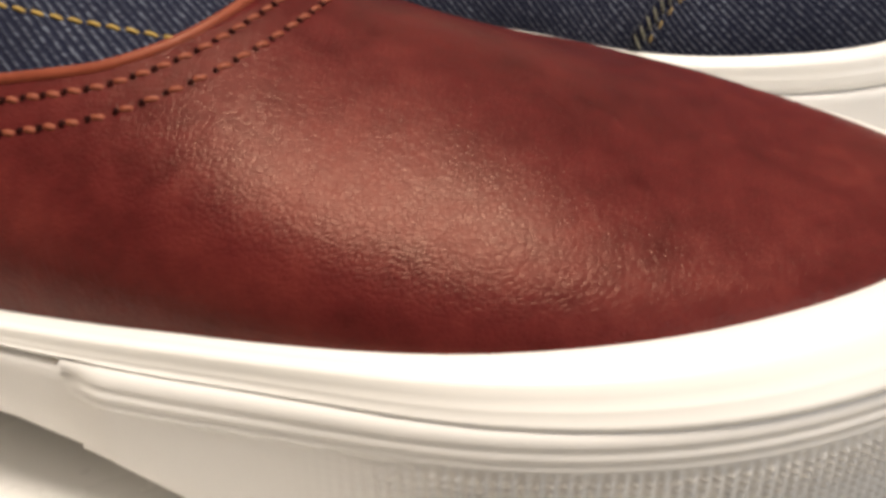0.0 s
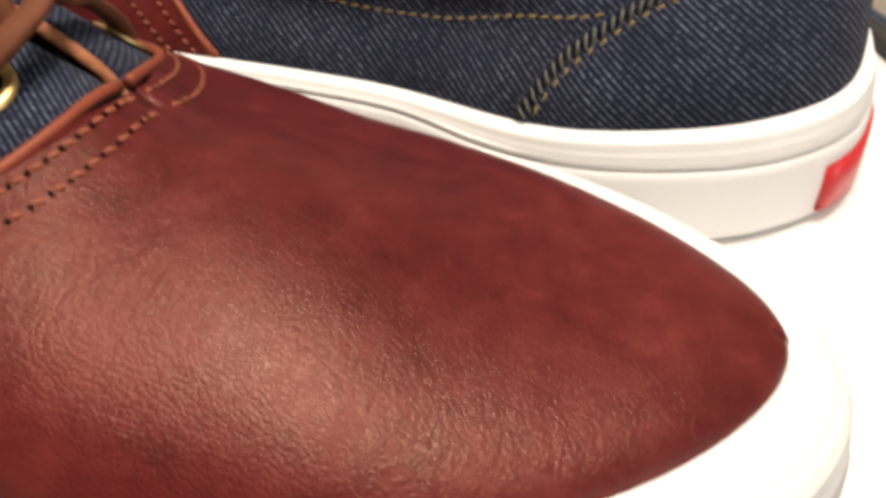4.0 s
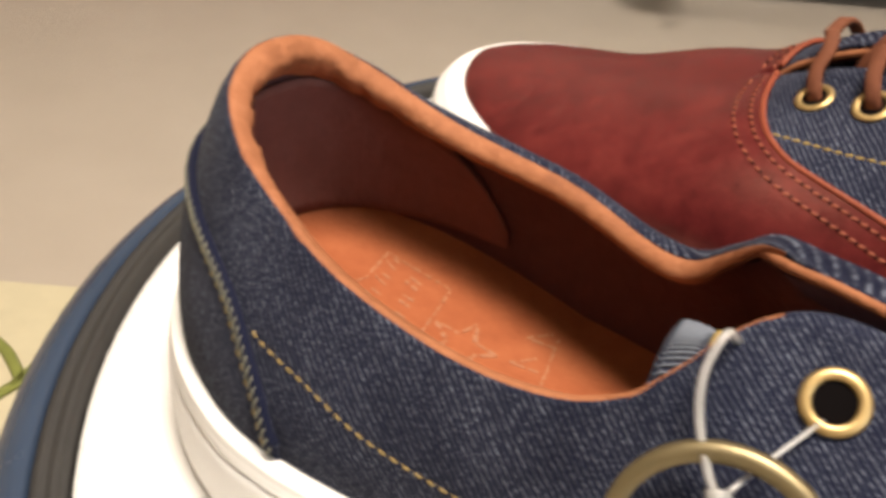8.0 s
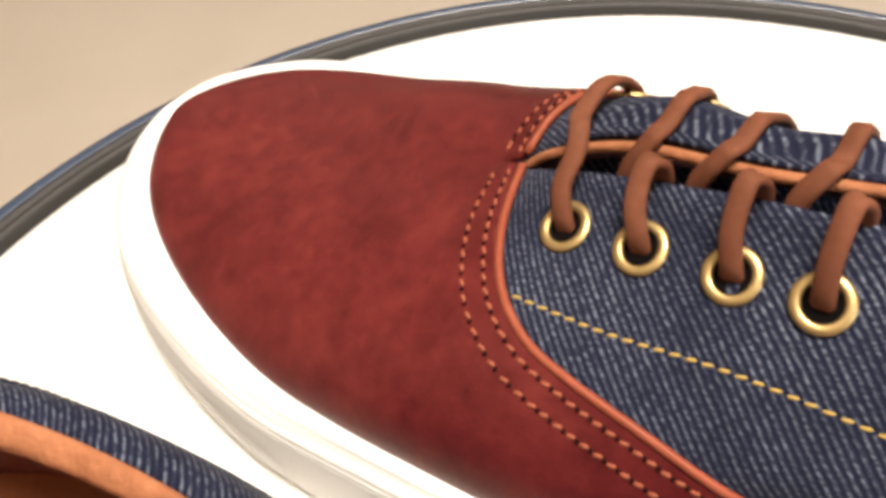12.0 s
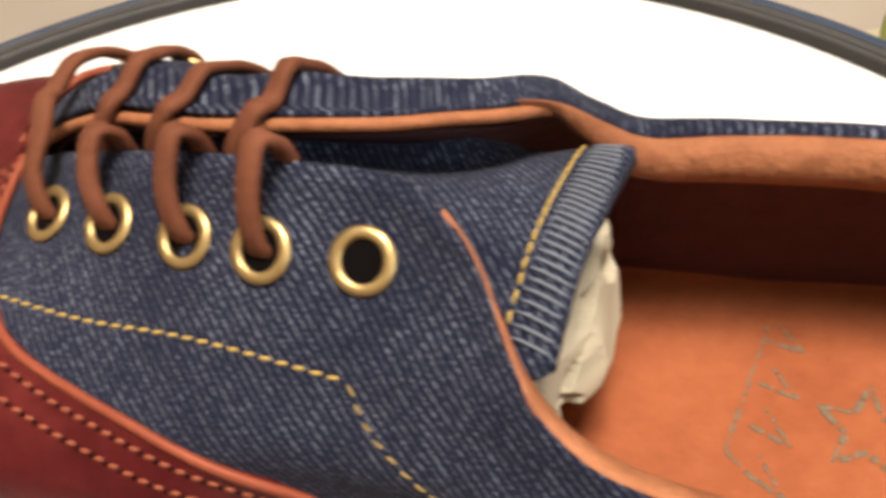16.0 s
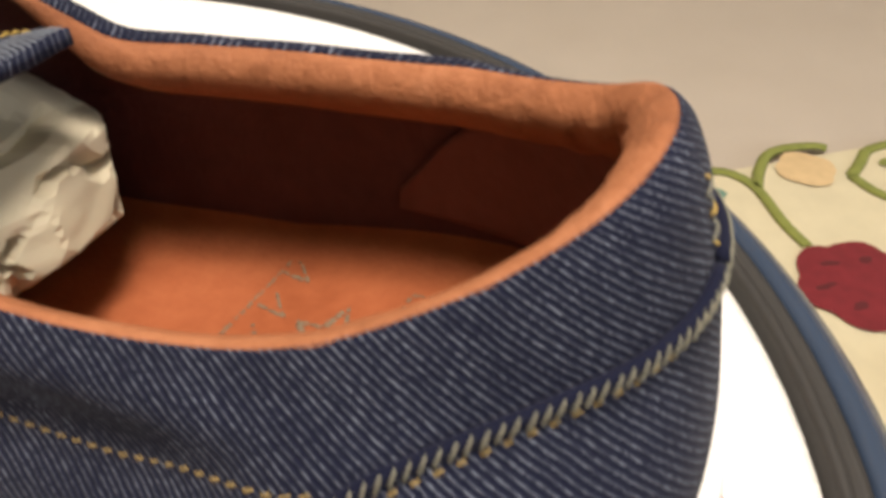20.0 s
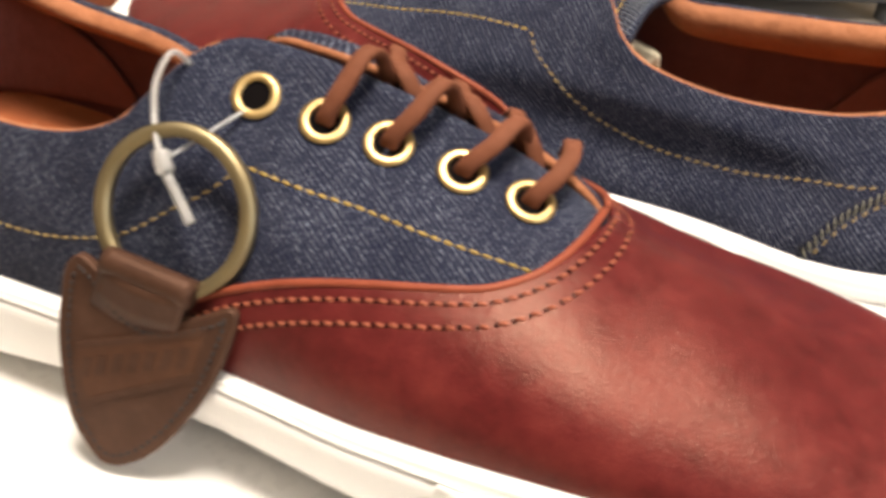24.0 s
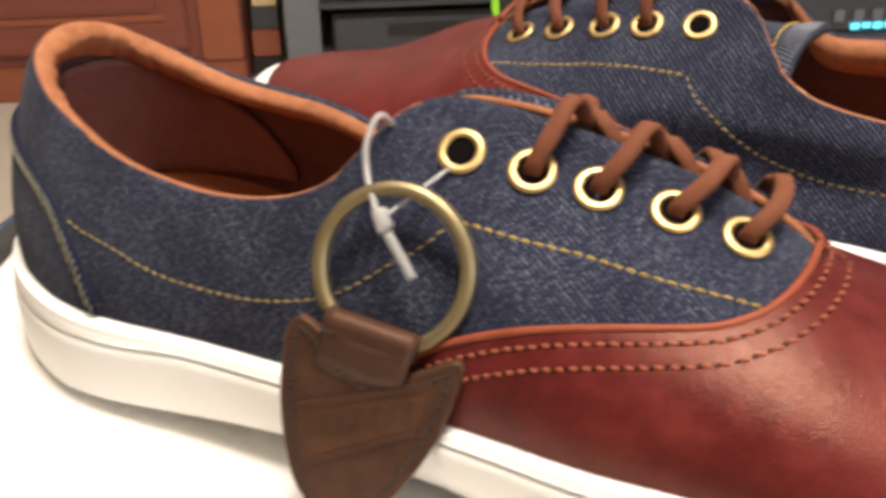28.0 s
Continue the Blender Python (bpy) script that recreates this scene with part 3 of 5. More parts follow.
def build_sole(shoe):
    # outsole: the low band with its walls turned in under the shoe
    def swell(x):
        return ease(0.55, 1.45, x)

    def split(x):
        return GROUND + (foxing_top(x) - GROUND) * table([(-2.1, 0.72), (-1.6, 0.77), (-1.3, 0.83), (-1.1, 0.90), (-0.2, 0.92), (0.2, 0.90), (0.5, 0.86), (0.9, 0.845), (1.5, 0.80)], x)

    # the sole stands on its heel and ball; its waist arches clear of the table
    def lift(x):
        return table([(-2.1, 0.0), (-1.65, 0.012), (-1.3, 0.045), (-1.1, 0.065), (-0.9, 0.092), (-0.7, 0.118), (-0.3, 0.155), (0.15, 0.150), (0.35, 0.11), (0.5, 0.06), (0.75, 0.0), (1.7, 0.0)], x)

    def low(x):
        m, g = split(x), GROUND + lift(x)
        return [(-0.34, GROUND + 0.35 * lift(x)), (0.0, GROUND + 0.6 * lift(x)), (0.030, GROUND + 0.85 * lift(x) + 0.003), (0.048, g + 0.012), (0.056, g + 0.035), (0.0605, (g + m) / 2), (0.0615, m - 0.03), (0.060, m - 0.010), (0.055, m - 0.002), (0.042, m), (0.0, m)]

    sole_band(shoe, "outsole", RUBBER_LOW, low, label="off-white rubber outsole wall")

    def high(x):
        m = split(x)
        t = foxing_top(x) + 0.015
        h = t - m
        k = 1 + 0.3 * swell(x)
        w = 0.052 * swell(x)
        return [(0.0, m - 0.01), (0.044 * k + w, m), (0.052 * k + w, m + 0.006), (0.056 * k + w * 0.98, m + 0.016), (0.055 * k + w * 0.90, m + h * 0.24), (0.0535 * k + w * 0.78, m + h * 0.42), (0.0525 * k + w * 0.74, m + h * 0.47), (0.0505 * k + w * 0.68, m + h * 0.51), (0.0495 * k + w * 0.58, m + h * 0.62), (0.047 * k + w * 0.42, m + h * 0.76), (0.043 * k + w * 0.22, m + h * 0.89), (0.039 * k + w * 0.08, t - 0.012), (0.033 * k, t - 0.004), (0.022 * k, t), (0.010, t - 0.003), (-0.02, t - 0.02)]

    sole_band(shoe, "foxing_strip", RUBBER, high, label="white rubber foxing strip with a groove")

    # toe bumper: an outer strip round the toe with rows of small raised lozenges
    base = outline(0.0)
    n = len(base)
    ring = []
    for k in range(0, n * 12):
        i, f = divmod(k, 12)
        p = base[i].lerp(base[(i + 1) % n], f / 12)
        t = (base[(i + 1) % n].lerp(base[(i + 2) % n], f / 12) - base[i - 1].lerp(base[i], f / 12)).normalized()
        if p.x > 0.32:
            ring.append((p, Vector((t.y, -t.x, 0))))
    gaps = [(ring[k + 1][0] - ring[k][0]).length for k in range(len(ring) - 1)]
    cut = gaps.index(max(gaps)) + 1
    if max(gaps) > 0.1:
        ring = ring[cut:] + ring[:cut]
    bm = bmesh.new()
    rows, arc, last = [], 0.0, None
    for p, o in ring:
        if last is not None:
            arc += (p - last).length
        last = p
        t = split(p.x) + 0.012
        fade = ease(0.32, 0.40, p.x)
        tex = ease(0.66, 1.02, p.x)
        big = 0.055 * swell(p.x)
        floor_z = GROUND + lift(p.x)
        cols = [(0.05 + big * 0.3, floor_z + 0.008), (0.06 + big * 0.8, floor_z + 0.018)]
        for j in range(57):
            z = floor_z + 0.03 + (t - 0.02 - floor_z - 0.03) * j / 56
            a, b = arc / 0.017, (z - GROUND) / 0.015
            dot = max(0.0, math.cos(math.pi * (a + b)) * math.cos(math.pi * (a - b)))
            band = ease(0.02, 0.05, t - 0.02 - z) * ease(0.03, 0.06, z - floor_z)
            groove = 0.0035 * (0.5 + 0.5 * math.cos((t - z) / 0.010 * math.pi)) * (t - z < 0.062)
            cols.append((0.066 + big + 0.010 * fade - 0.008 * (abs(j - 28) / 28) ** 4 + 0.0072 * ease(0.1, 0.5, dot) * tex * band * (t - z > 0.064) + groove * fade, z))
        cols += [(0.064 + big, t - 0.006), (0.05 + big, t), (0.03, t)]
        rows.append([shoe.place(Vector((p.x, p.y, 0)) + o * off + UP * z) for off, z in cols])
    grid_into(bm, rows, flip=shoe.flip)
    part("toe_bumper", bm, RUBBER_LOW, shoe.root, "white rubber toe bumper with raised lozenge texture")

    # bottom plate and red heel tab
    bm = bmesh.new()
    ring = [shoe.place(Vector((p.x, p.y, GROUND + 0.35 * lift(p.x) + 0.001))) for p in outline(-0.10)]
    top = [q + UP * 0.001 for q in ring]
    va, vb = [bm.verts.new(q) for q in ring], [bm.verts.new(q) for q in top]
    bm.faces.new(va), bm.faces.new(vb)
    for i in range(len(va)):
        k = (i + 1) % len(va)
        bm.faces.new([va[i], va[k], vb[k], vb[i]])
    bmesh.ops.recalc_face_normals(bm, faces=bm.faces[:])
    part("sole_plate", bm, RUBBER_LOW, shoe.root, smooth=False)

    def tab(x):
        a, b = GROUND + 0.035, GROUND + (foxing_top(x) - GROUND) * 0.56
        return [(0.055, a), (0.072, a + 0.004), (0.074, (a + b) / 2), (0.072, b - 0.004), (0.04, b)]

    sole_band(shoe, "heel_tab", RED, tab, keep=lambda p: p.x < -1.90 and 0.17 < p.y < 0.66, label="red rubber heel tab")


def build_upper(shoe):
    one, zero = (lambda s: 1.0), (lambda s: 0.0)
    sides = ("near", "far")
    shoe.sheet("quarter", DENIM, [(side, 0.0, 15.0, zero, one) for side in sides], 0.0, 0.014, "dark indigo denim quarters")
    start = {side: VAMP_V[side][0][0] for side in sides}
    vamp = shoe.sheet("vamp", VAMP, [(side, start[side], 20.0, zero, lambda s, side=side: table(VAMP_V[side], s)) for side in sides], 0.016, 0.02, "polished oxblood leather vamp", rows=30)
    counter = shoe.sheet("heel_counter", DENIM, [(side, 0.0, COUNTER_V[side][-1][0], zero, lambda s, side=side: table(COUNTER_V[side], s)) for side in sides], 0.012, 0.014, "denim heel counter panel", step=0.125)
    for side in sides:
        line = resample([across(side, p) for p in VAMP_EDGE], 0.03)
        hits = [on_upper(side, p) for p in line]
        shoe.cord("piping", [p + n * 0.012 for p, n in hits], [n for _, n in hits], disc_section(0.011), TRIM, "rust leather rolled edge", parent=vamp)
        shoe.seam(side, VAMP_EDGE, 0.031, 0.017, vamp, RUST_THREAD, RUST_STITCH, -0.036, 0.3)
        shoe.seam(side, VAMP_EDGE, 0.031, 0.017, vamp, RUST_THREAD, RUST_STITCH, -0.088, 0.3)
        line = resample([across(side, p) for p in COUNTER_EDGE], 0.03)
        hits = [on_upper(side, p) for p in line]
        shoe.cord("welt", [p + n * 0.010 for p, n in hits], [n for _, n in hits], disc_section(0.015), DENIM_RIM, "raised denim seam", parent=counter)
        shoe.seam(side, COUNTER_EDGE, 0.023, 0.026, counter, GREY_THREAD, GREY_STITCH, 0.004, 1.1)
        shoe.seam(side, COUNTER_EDGE, 0.036, 0.013, counter, OCHRE_THREAD, OCHRE_STITCH, 0.028, 0.2)
        bend = (-0.355, -0.125, -0.085) if shoe.flip else (-0.320, -0.112, -0.069)
        quarter_line = [(0.45, -0.140, -0.161), (0.20, -0.146, -0.128), (0.0, -0.134, -0.10), (-0.15, -0.131, -0.086), bend]
        shoe.seam(side, quarter_line, 0.032, 0.002, shoe.root, GOLD_THREAD, GOLD_STITCH)
        quarter_line = [bend, (-0.40, -0.165, -0.135), (-0.474, -0.19, -0.18), (-0.57, -0.205, -0.25), (-0.671, -0.209, -0.30), (-0.845, -0.20, -0.342), (-1.02, -0.184, -0.352), (-1.20, -0.162, -0.340), (-1.36, -0.13, -0.30), (-1.50, -0.095, -0.275), (-1.57, -0.07, -0.255)]
        shoe.seam(side, quarter_line, 0.032, 0.002, shoe.root, OCHRE_THREAD, OCHRE_STITCH)

    for k in range(7):
        z = 0.10 - 0.022 * k
        tilt = 0.6 if k % 2 else -0.6
        p, n = on_upper("near", (-2.0, 0.445, z))
        x = shoe.way(Vector((0.0, 1.0, tilt)).normalized())
        zed = shoe.way(Vector((-1, 0, 0)))
        y = zed.cross(x).normalized()
        m = Matrix((zed.cross(y) * -1, y, zed)).transposed().to_4x4()
        m.translation = shoe.place(p + Vector((-0.008, 0.015, 0)))
        ob = new("bar_tack_stitch", GREY_STITCH if k % 3 else GOLD_STITCH)
        ob.matrix_basis, ob.parent = m, shoe.root

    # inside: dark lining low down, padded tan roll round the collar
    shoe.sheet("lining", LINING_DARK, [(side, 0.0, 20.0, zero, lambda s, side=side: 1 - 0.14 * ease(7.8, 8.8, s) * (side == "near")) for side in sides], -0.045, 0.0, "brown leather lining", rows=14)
    panel = [(0.0, 0.66), (2.0, 0.70), (3.0, 0.66), (3.6, 0.55), (4.1, 0.36), (4.4, 0.12)]
    shoe.sheet("heel_lining_panel", LINING_HEEL, [(side, 0.0, 4.4, zero, lambda s: table(panel, s)) for side in sides], -0.052, 0.012, "brown leather heel lining panel", rows=12)
    bm = bmesh.new()
    collar = [("near", k / 8) for k in range(77, -1, -1)] + [("far", k / 8) for k in range(1, 76)]
    rows = []
    for side, s in collar:
        e = edge_curve(side, s)
        nrm = upper_normal(side, s, 0.6)
        flat = Vector((nrm.x, nrm.y, 0)).normalized()
        down = (upper_point(side, s, 0.3) - upper_point(side, s, 1.0)).normalized()
        fade = 1 - (0.80 * ease(7.6, 9.4, s) if side == "near" else ease(6.5, 9.5, s))
        deep = 0.84 if shoe.flip else 0.60
        fat = (0.12 + 0.88 * fade) * (1.0 if shoe.flip else 0.78)
        row = []
        for off, dn in ((-0.002, 0.012), (-0.001, 0.002), (-0.008, -0.004), (-0.026, 0.002), (-0.050, 0.020), (-0.074, 0.044), (-0.092, 0.075), (-0.096, 0.10), (-0.086, 0.14), (-0.064, 0.18), (-0.040, 0.21)):
            pleat = 0.024 * (1 - ease(1.5, 4.5, s)) * ease(0.03, 0.08, dn)
            wob = pleat * noise.noise(Vector((s * 5.0, dn * 4, 1.1 if side == "near" else 5.2))) + 0.005 * noise.noise(Vector((s * 1.7, dn * 30, 3.1 if side == "near" else 8.2)))
            row.append(shoe.place(e + flat * (off * fat + wob) + down * dn * (0.45 + 0.55 * fade) * deep))
        rows.append(row)
    grid_into(bm, rows, flip=shoe.flip)
    bmesh.ops.recalc_face_normals(bm, faces=bm.faces[:])
    part("collar_padding", bm, LINING, shoe.root, "padded tan leather collar lining")
    for side in ("far",):
        pts = [edge_curve(side, k / 8) for k in range(70, 119)]
        nrm = [upper_normal(side, k / 8, 0.98) for k in range(70, 119)]
        shoe.cord("facing_edge", [p - n * 0.026 for p, n in zip(pts, nrm)], nrm, disc_section(0.013), LINING, "tan leather facing edge")

    def wall(x):
        return [(-0.046, -0.76), (-0.046, -0.65), (-0.046, foxing_top(x) + 0.01)]

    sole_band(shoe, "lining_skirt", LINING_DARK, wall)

    # insole
    bm = bmesh.new()
    inner = outline(-0.03)
    rows = []
    for f in (1.0, 0.96, 0.9, 0.75, 0.5, 0.25, 0.0):
        row = []
        for p in inner:
            c = Vector((p.x * 0.98 - 0.02, middle(p.x), 0))
            q = c.lerp(p, f)
            z = -0.69 + 0.19 * max(0.0, -1.0 - q.x) + 0.05 * max(0.0, f - 0.85) / 0.15
            row.append(shoe.place((q.x, q.y, z)))
        rows.append(row)
    rows = [list(r) for r in zip(*rows)]
    grid_into(bm, rows, flip=not shoe.flip, closed=True)
    bmesh.ops.recalc_face_normals(bm, faces=bm.faces[:])
    insole = part("insole", bm, INSOLE, shoe.root, "orange-tan leather insole with worn printing")

    # tongue
    TONGUE_END, tongue_skew, tongue_tilt = (-0.685, -0.03, 0.28) if shoe.flip else (-0.665, 0.0, 0.0)

    def tongue(x, y):
        end = (0.045, 0.068, 0.098) if shoe.flip else (-0.06, -0.015, 0.075)
        zc = table([(-0.80, end[0]), (-0.62, end[1]), (-0.3, end[2]), (0.0, 0.058), (0.3, -0.045), (0.58, -0.18)], x)
        lift = tongue_tilt * (y - middle(x)) * (1 - ease(-0.55, -0.25, x))
        return zc + lift - table([(-0.7, 1.1 if shoe.flip else 1.7), (-0.4, 2.4), (0.0, 2.4)], x) * (y - middle(x) + 0.005) ** 2

    bm = bmesh.new()
    rows = []
    for i in range(41):
        x = TONGUE_END + (0.56 - TONGUE_END) * i / 40
        half = table([(TONGUE_END, 0.235), (TONGUE_END + 0.04, 0.26), (-0.5, 0.285), (0.1, 0.29), (0.56, 0.20)], x)
        skew = tongue_skew * (1 - ease(-0.74, -0.30, x))
        rows.append([shoe.place((x + skew * (j / 24 - 0.5), middle(x) - 0.005 + half * (j / 12 - 1), tongue(x, middle(x) - 0.005 + half * (j / 12 - 1)))) for j in range(25)])
    sg = -1 if shoe.flip else 1
    grid_into(bm, rows, flip=shoe.flip, uv=lambda i, j: (sg * rows[i][j].x * sg, rows[i][j].y))
    tongue_ob = part("tongue", bm, DENIM, shoe.root, "denim tongue with overlocked end")
    mod = tongue_ob.modifiers.new("thickness", "SOLIDIFY")
    mod.thickness, mod.offset = 0.035 * U, -1
    def tongue_stitch(mesh, mid, d):
        x = shoe.way(d)
        y = UP.cross(x).normalized()
        z = x.cross(y)
        ob = new("stitch", mesh)
        m = Matrix((x, y, z)).transposed().to_4x4()
        m.translation = shoe.place(mid)
        ob.matrix_basis, ob.parent = m, tongue_ob

    def on_tongue(x, y):
        skew = tongue_skew * (1 - ease(-0.74, -0.30, x))
        return Vector((x + skew * (y - 0.28) / 0.50, y, tongue(x, y)))

    for k in range(18):
        a, b = (on_tongue(TONGUE_END + 0.092, 0.272 + 0.25 * (j / 9 - 1)) for j in (k, k + 1))
        tongue_stitch(GOLD_STITCH, (a + b) / 2 + UP * 0.005, (b - a).normalized())
    for k in range(28):
        y = 0.272 + 0.228 * (k / 13.5 - 1)
        a, b = on_tongue(TONGUE_END + 0.002, y), on_tongue(TONGUE_END + 0.080, y + 0.008)
        tongue_stitch(OVERLOCK, (a + b) / 2 + UP * 0.004, (b - a).normalized())


def ring_mesh(outer, inner, height, material, name):
    bm = bmesh.new()
    prof = [(inner, -height), (inner, height * 0.4), (inner + (outer - inner) * 0.25, height), (inner + (outer - inner) * 0.65, height * 0.9), (outer, height * 0.2), (outer * 1.0, -height * 0.4)]
    rows = [[Vector((r * math.cos(a), r * math.sin(a), z)) for r, z in prof] for a in [2 * math.pi * k / 32 for k in range(32)]]
    grid_into(bm, rows, closed=True)
    bmesh.ops.recalc_face_normals(bm, faces=bm.faces[:])
    me = bpy.data.meshes.new(name)
    bm.to_mesh(me)
    bm.free()
    me.polygons.foreach_set("use_smooth", [True] * len(me.polygons))
    me.materials.append(material)
    return me


EYELET = ring_mesh(0.0605 * U, 0.0385 * U, 0.0055 * U, BRASS, "eyelet")


# a flat dark disc stands in for the shaded opening of an eyelet
def hole_shade_mesh():
    bm = bmesh.new()
    bmesh.ops.create_circle(bm, cap_ends=True, segments=24, radius=0.041 * U)
    me = bpy.data.meshes.new("eyelet_hole_shade")
    bm.to_mesh(me)
    bm.free()
    me.materials.append(EYELET_SHADE)
    return me


HOLE_SHADE = hole_shade_mesh()


def build_lacing(shoe):
    holes = {}
    for side in ("near", "far"):
        for k, e in enumerate(EYELETS):
            far = (0, 0, 0) if side == "near" else (0, 0.095, -0.125)
            p, n = on_upper(side, [a + b for a, b in zip(across(side, e), far)])
            holes[side, k] = (p, n)
            u = n.cross(Vector((0, 1, 0))).normalized()
            v = n.cross(u)
            z = (shoe.place(p + u * 0.05) - shoe.place(p - u * 0.05)).cross(shoe.place(p + v * 0.05) - shoe.place(p - v * 0.05)).normalized()
            z = z if z.dot(shoe.way(n)) > 0 else -z
            x = Vector((1, 0, 0))
            y = z.cross(x).normalized()
            x = y.cross(z)
            m = Matrix((x, y, z)).transposed().to_4x4()
            m.translation = shoe.place(p) + z * 0.007 * U
            ob = new("eyelet", EYELET)
            ob.matrix_basis, ob.parent = m, shoe.root
            hole_shade = new("hole_shade", HOLE_SHADE)
            hole_shade.matrix_basis = Matrix.Translation((0, 0, -0.003 * U))
            hole_shade.parent = ob
    section = strap_section(0.045, 0.023)

    def run(points, ups):
        fine, nrm = [], []
        n = (len(points) - 1) * 10
        for k in range(n + 1):
            t = k / 10
            fine.append(spline(points, t))
            nrm.append(spline(ups, t).normalized())
        shoe.cord("lace", fine, nrm, section, LACE)

    def over(side, s, v, lift):
        return upper_point(side, s, min(v, 1.0)) + upper_normal(side, s, min(v, 0.98)) * lift

    lean_near, lean_far = (0.04, 0.12) if shoe.flip else (0.12, 0.19)
    for k in (1, 2, 3, 4):
        for side in ("near", "far"):
            sg = -1 if side == "near" else 1
            other = "far" if side == "near" else "near"
            p, n = holes[side, k]
            s, v = sheet_place(side, p)
            out = Vector((0, sg, 0))
            lean = (lean_near if side == "near" else lean_far) / 0.28
            half = (v + 1) / 2
            mid = over(side, s + lean * 0.35, half, (0.012 if shoe.flip else 0.022) if side == "far" else 0.062)
            low = 0.15 if side == "far" else 1.0
            e1 = over(side, s + lean * 0.70, 1.0, 0.046 * low) + UP * 0.030 * low
            pts = [p - n * 0.035 + out * 0.01, p + n * 0.016 + (mid - p) * 0.12, mid, e1]
            ups = [out + n * 0.2, n + out * 0.5, n, UP * 0.8 + n * 0.5]
            if k == 4:
                if side == "far":
                    continue
                q, qn = holes["far", 4]
                s2, v2 = sheet_place("far", q)
                e2 = over("far", min(s2 + 0.4, 15), 1.0, 0.03) + UP * 0.02
                pts += [(e1 + e2) / 2 + UP * 0.02, e2, over("far", s2 + 0.2, (v2 + 1) / 2, 0.045), q + qn * 0.02, q - qn * 0.035]
                ups += [UP, UP * 0.8 + qn * 0.5, qn, qn - out * 0.5, -out]
            else:
                e2 = upper_point(other, s + lean * 1.05, 1.0)
                if side == "near" and shoe.flip:
                    pts += [e1 + Vector((-0.02, 0.035, -0.025)), e1 + Vector((-0.03, 0.05, -0.10))]
                    ups += [UP + Vector((0, 0.8, 0)), Vector((0, 1, 0.3))]
                elif side == "near":
                    pts += [e1.lerp(e2, 0.50) + UP * 0.010, e2 - UP * 0.05 + out * 0.03, e2 - UP * 0.12 + out * 0.02]
                    ups += [UP - out * 0.3, UP * 0.6 - out, UP * 0.3 - out]
                else:
                    pts += [e1.lerp(e2, 0.45) + UP * 0.012, e2 - UP * 0.012 + out * 0.025, e2 - UP * 0.09 + out * 0.01]
                    ups += [UP - out * 0.2, UP - out * 0.6, UP * 0.4 - out]
            run(pts, ups)


PAIR_TURN = -0.24874
shoe_a = Shoe((0.0, 0.0, TOP), 0.0, False, "oxblood leather and indigo denim sneaker with a key fob tied on", ((-0.0009, -0.0173, -0.0292, 0.0117), (-0.0116, -0.0279, 0.0281, 0.0036), (-0.0098, -0.0055, -0.0151, -0.0180)), (0.2, 1.2, -0.030, -0.018, -0.05, 0.2), (-0.122, -0.072), -0.02, -0.012, -0.02, 0.0, (0.03, 0.122), 0.015, 0.0, 0.0, 0.0)
shoe_b = Shoe((-0.23064 * U, 1.4441 * U, TOP), PAIR_TURN, True, "oxblood leather and indigo denim sneaker stuffed with paper", ((0.0032, 0.0221, 0.0401, -0.0131), (0.0146, 0.0159, -0.0392, 0.0110), (0.0078, 0.0057, 0.0087, 0.0166)), (0.85, 1.55, 0.130, 0.04, 0.20, 0.1), (-0.070, 0.085), -0.12, -0.045, 0.060, -0.045, (0.035, 0.125), -0.045, 0.018, 0.055, 0.06)
for shoe in (shoe_a, shoe_b):
    build_sole(shoe)
    build_upper(shoe)
    build_lacing(shoe)

# ---- stool, floor and room ----


def lathe(name, prof, material, parent, label="", steps=128):
    bm = bmesh.new()
    rows = [[Vector((r * math.cos(a), r * math.sin(a), z)) for r, z in prof] for a in [2 * math.pi * k / steps for k in range(steps)]]
    grid_into(bm, rows, closed=True)
    bmesh.ops.remove_doubles(bm, verts=bm.verts[:], dist=1e-6)
    bmesh.ops.recalc_face_normals(bm, faces=bm.faces[:])
    return part(name, bm, material, parent, label)


R = 2.40 * U
stool = thing("round_stool", (-0.146 * U, 1.279 * U, 0.0), "round white-topped stool with a dark blue-grey rim", "stool")
lathe("top", [(0.0, 0.4850), (R - 0.004, 0.4850), (R - 0.001, 0.4900), (R, 0.5050), (R - 0.001, 0.5090), (R - 0.004, 0.5100), (R * 0.5, 0.5100), (0.0, 0.5100)], TABLE_WHITE, stool, "white laminate top")
lathe("gasket", [(R + 0.0005, 0.4900), (R + 0.0005, 0.5105), (R + 0.0012, 0.5117), (R + 0.0028, 0.5119), (R + 0.0034, 0.5112), (R + 0.0040, 0.5112), (R + 0.0046, 0.5119), (R + 0.0060, 0.5115), (R + 0.0066, 0.5105), (R + 0.0066, 0.4900)], RIM_BLACK, stool, "black rubber edge band with a fine groove")
lathe("rim", [(R + 0.0070, 0.4880), (R + 0.0070, 0.5093), (R + 0.0080, 0.5108), (R + 0.0115, 0.5098), (R + 0.0160, 0.5058), (R + 0.0186, 0.4990), (R + 0.0192, 0.4900), (R + 0.0178, 0.4800), (R + 0.010, 0.4730), (R - 0.01, 0.4720)], RIM_BLUE, stool, "glossy blue-grey rim")
lathe("body", [(R - 0.012, 0.4880), (R + 0.002, 0.4720), (R + 0.010, 0.455), (R + 0.016, 0.40), (R + 0.022, 0.10), (R + 0.028, 0.012), (R + 0.022, 0.0), (0.0, 0.0)], TABLE_WHITE, stool, "white moulded body")


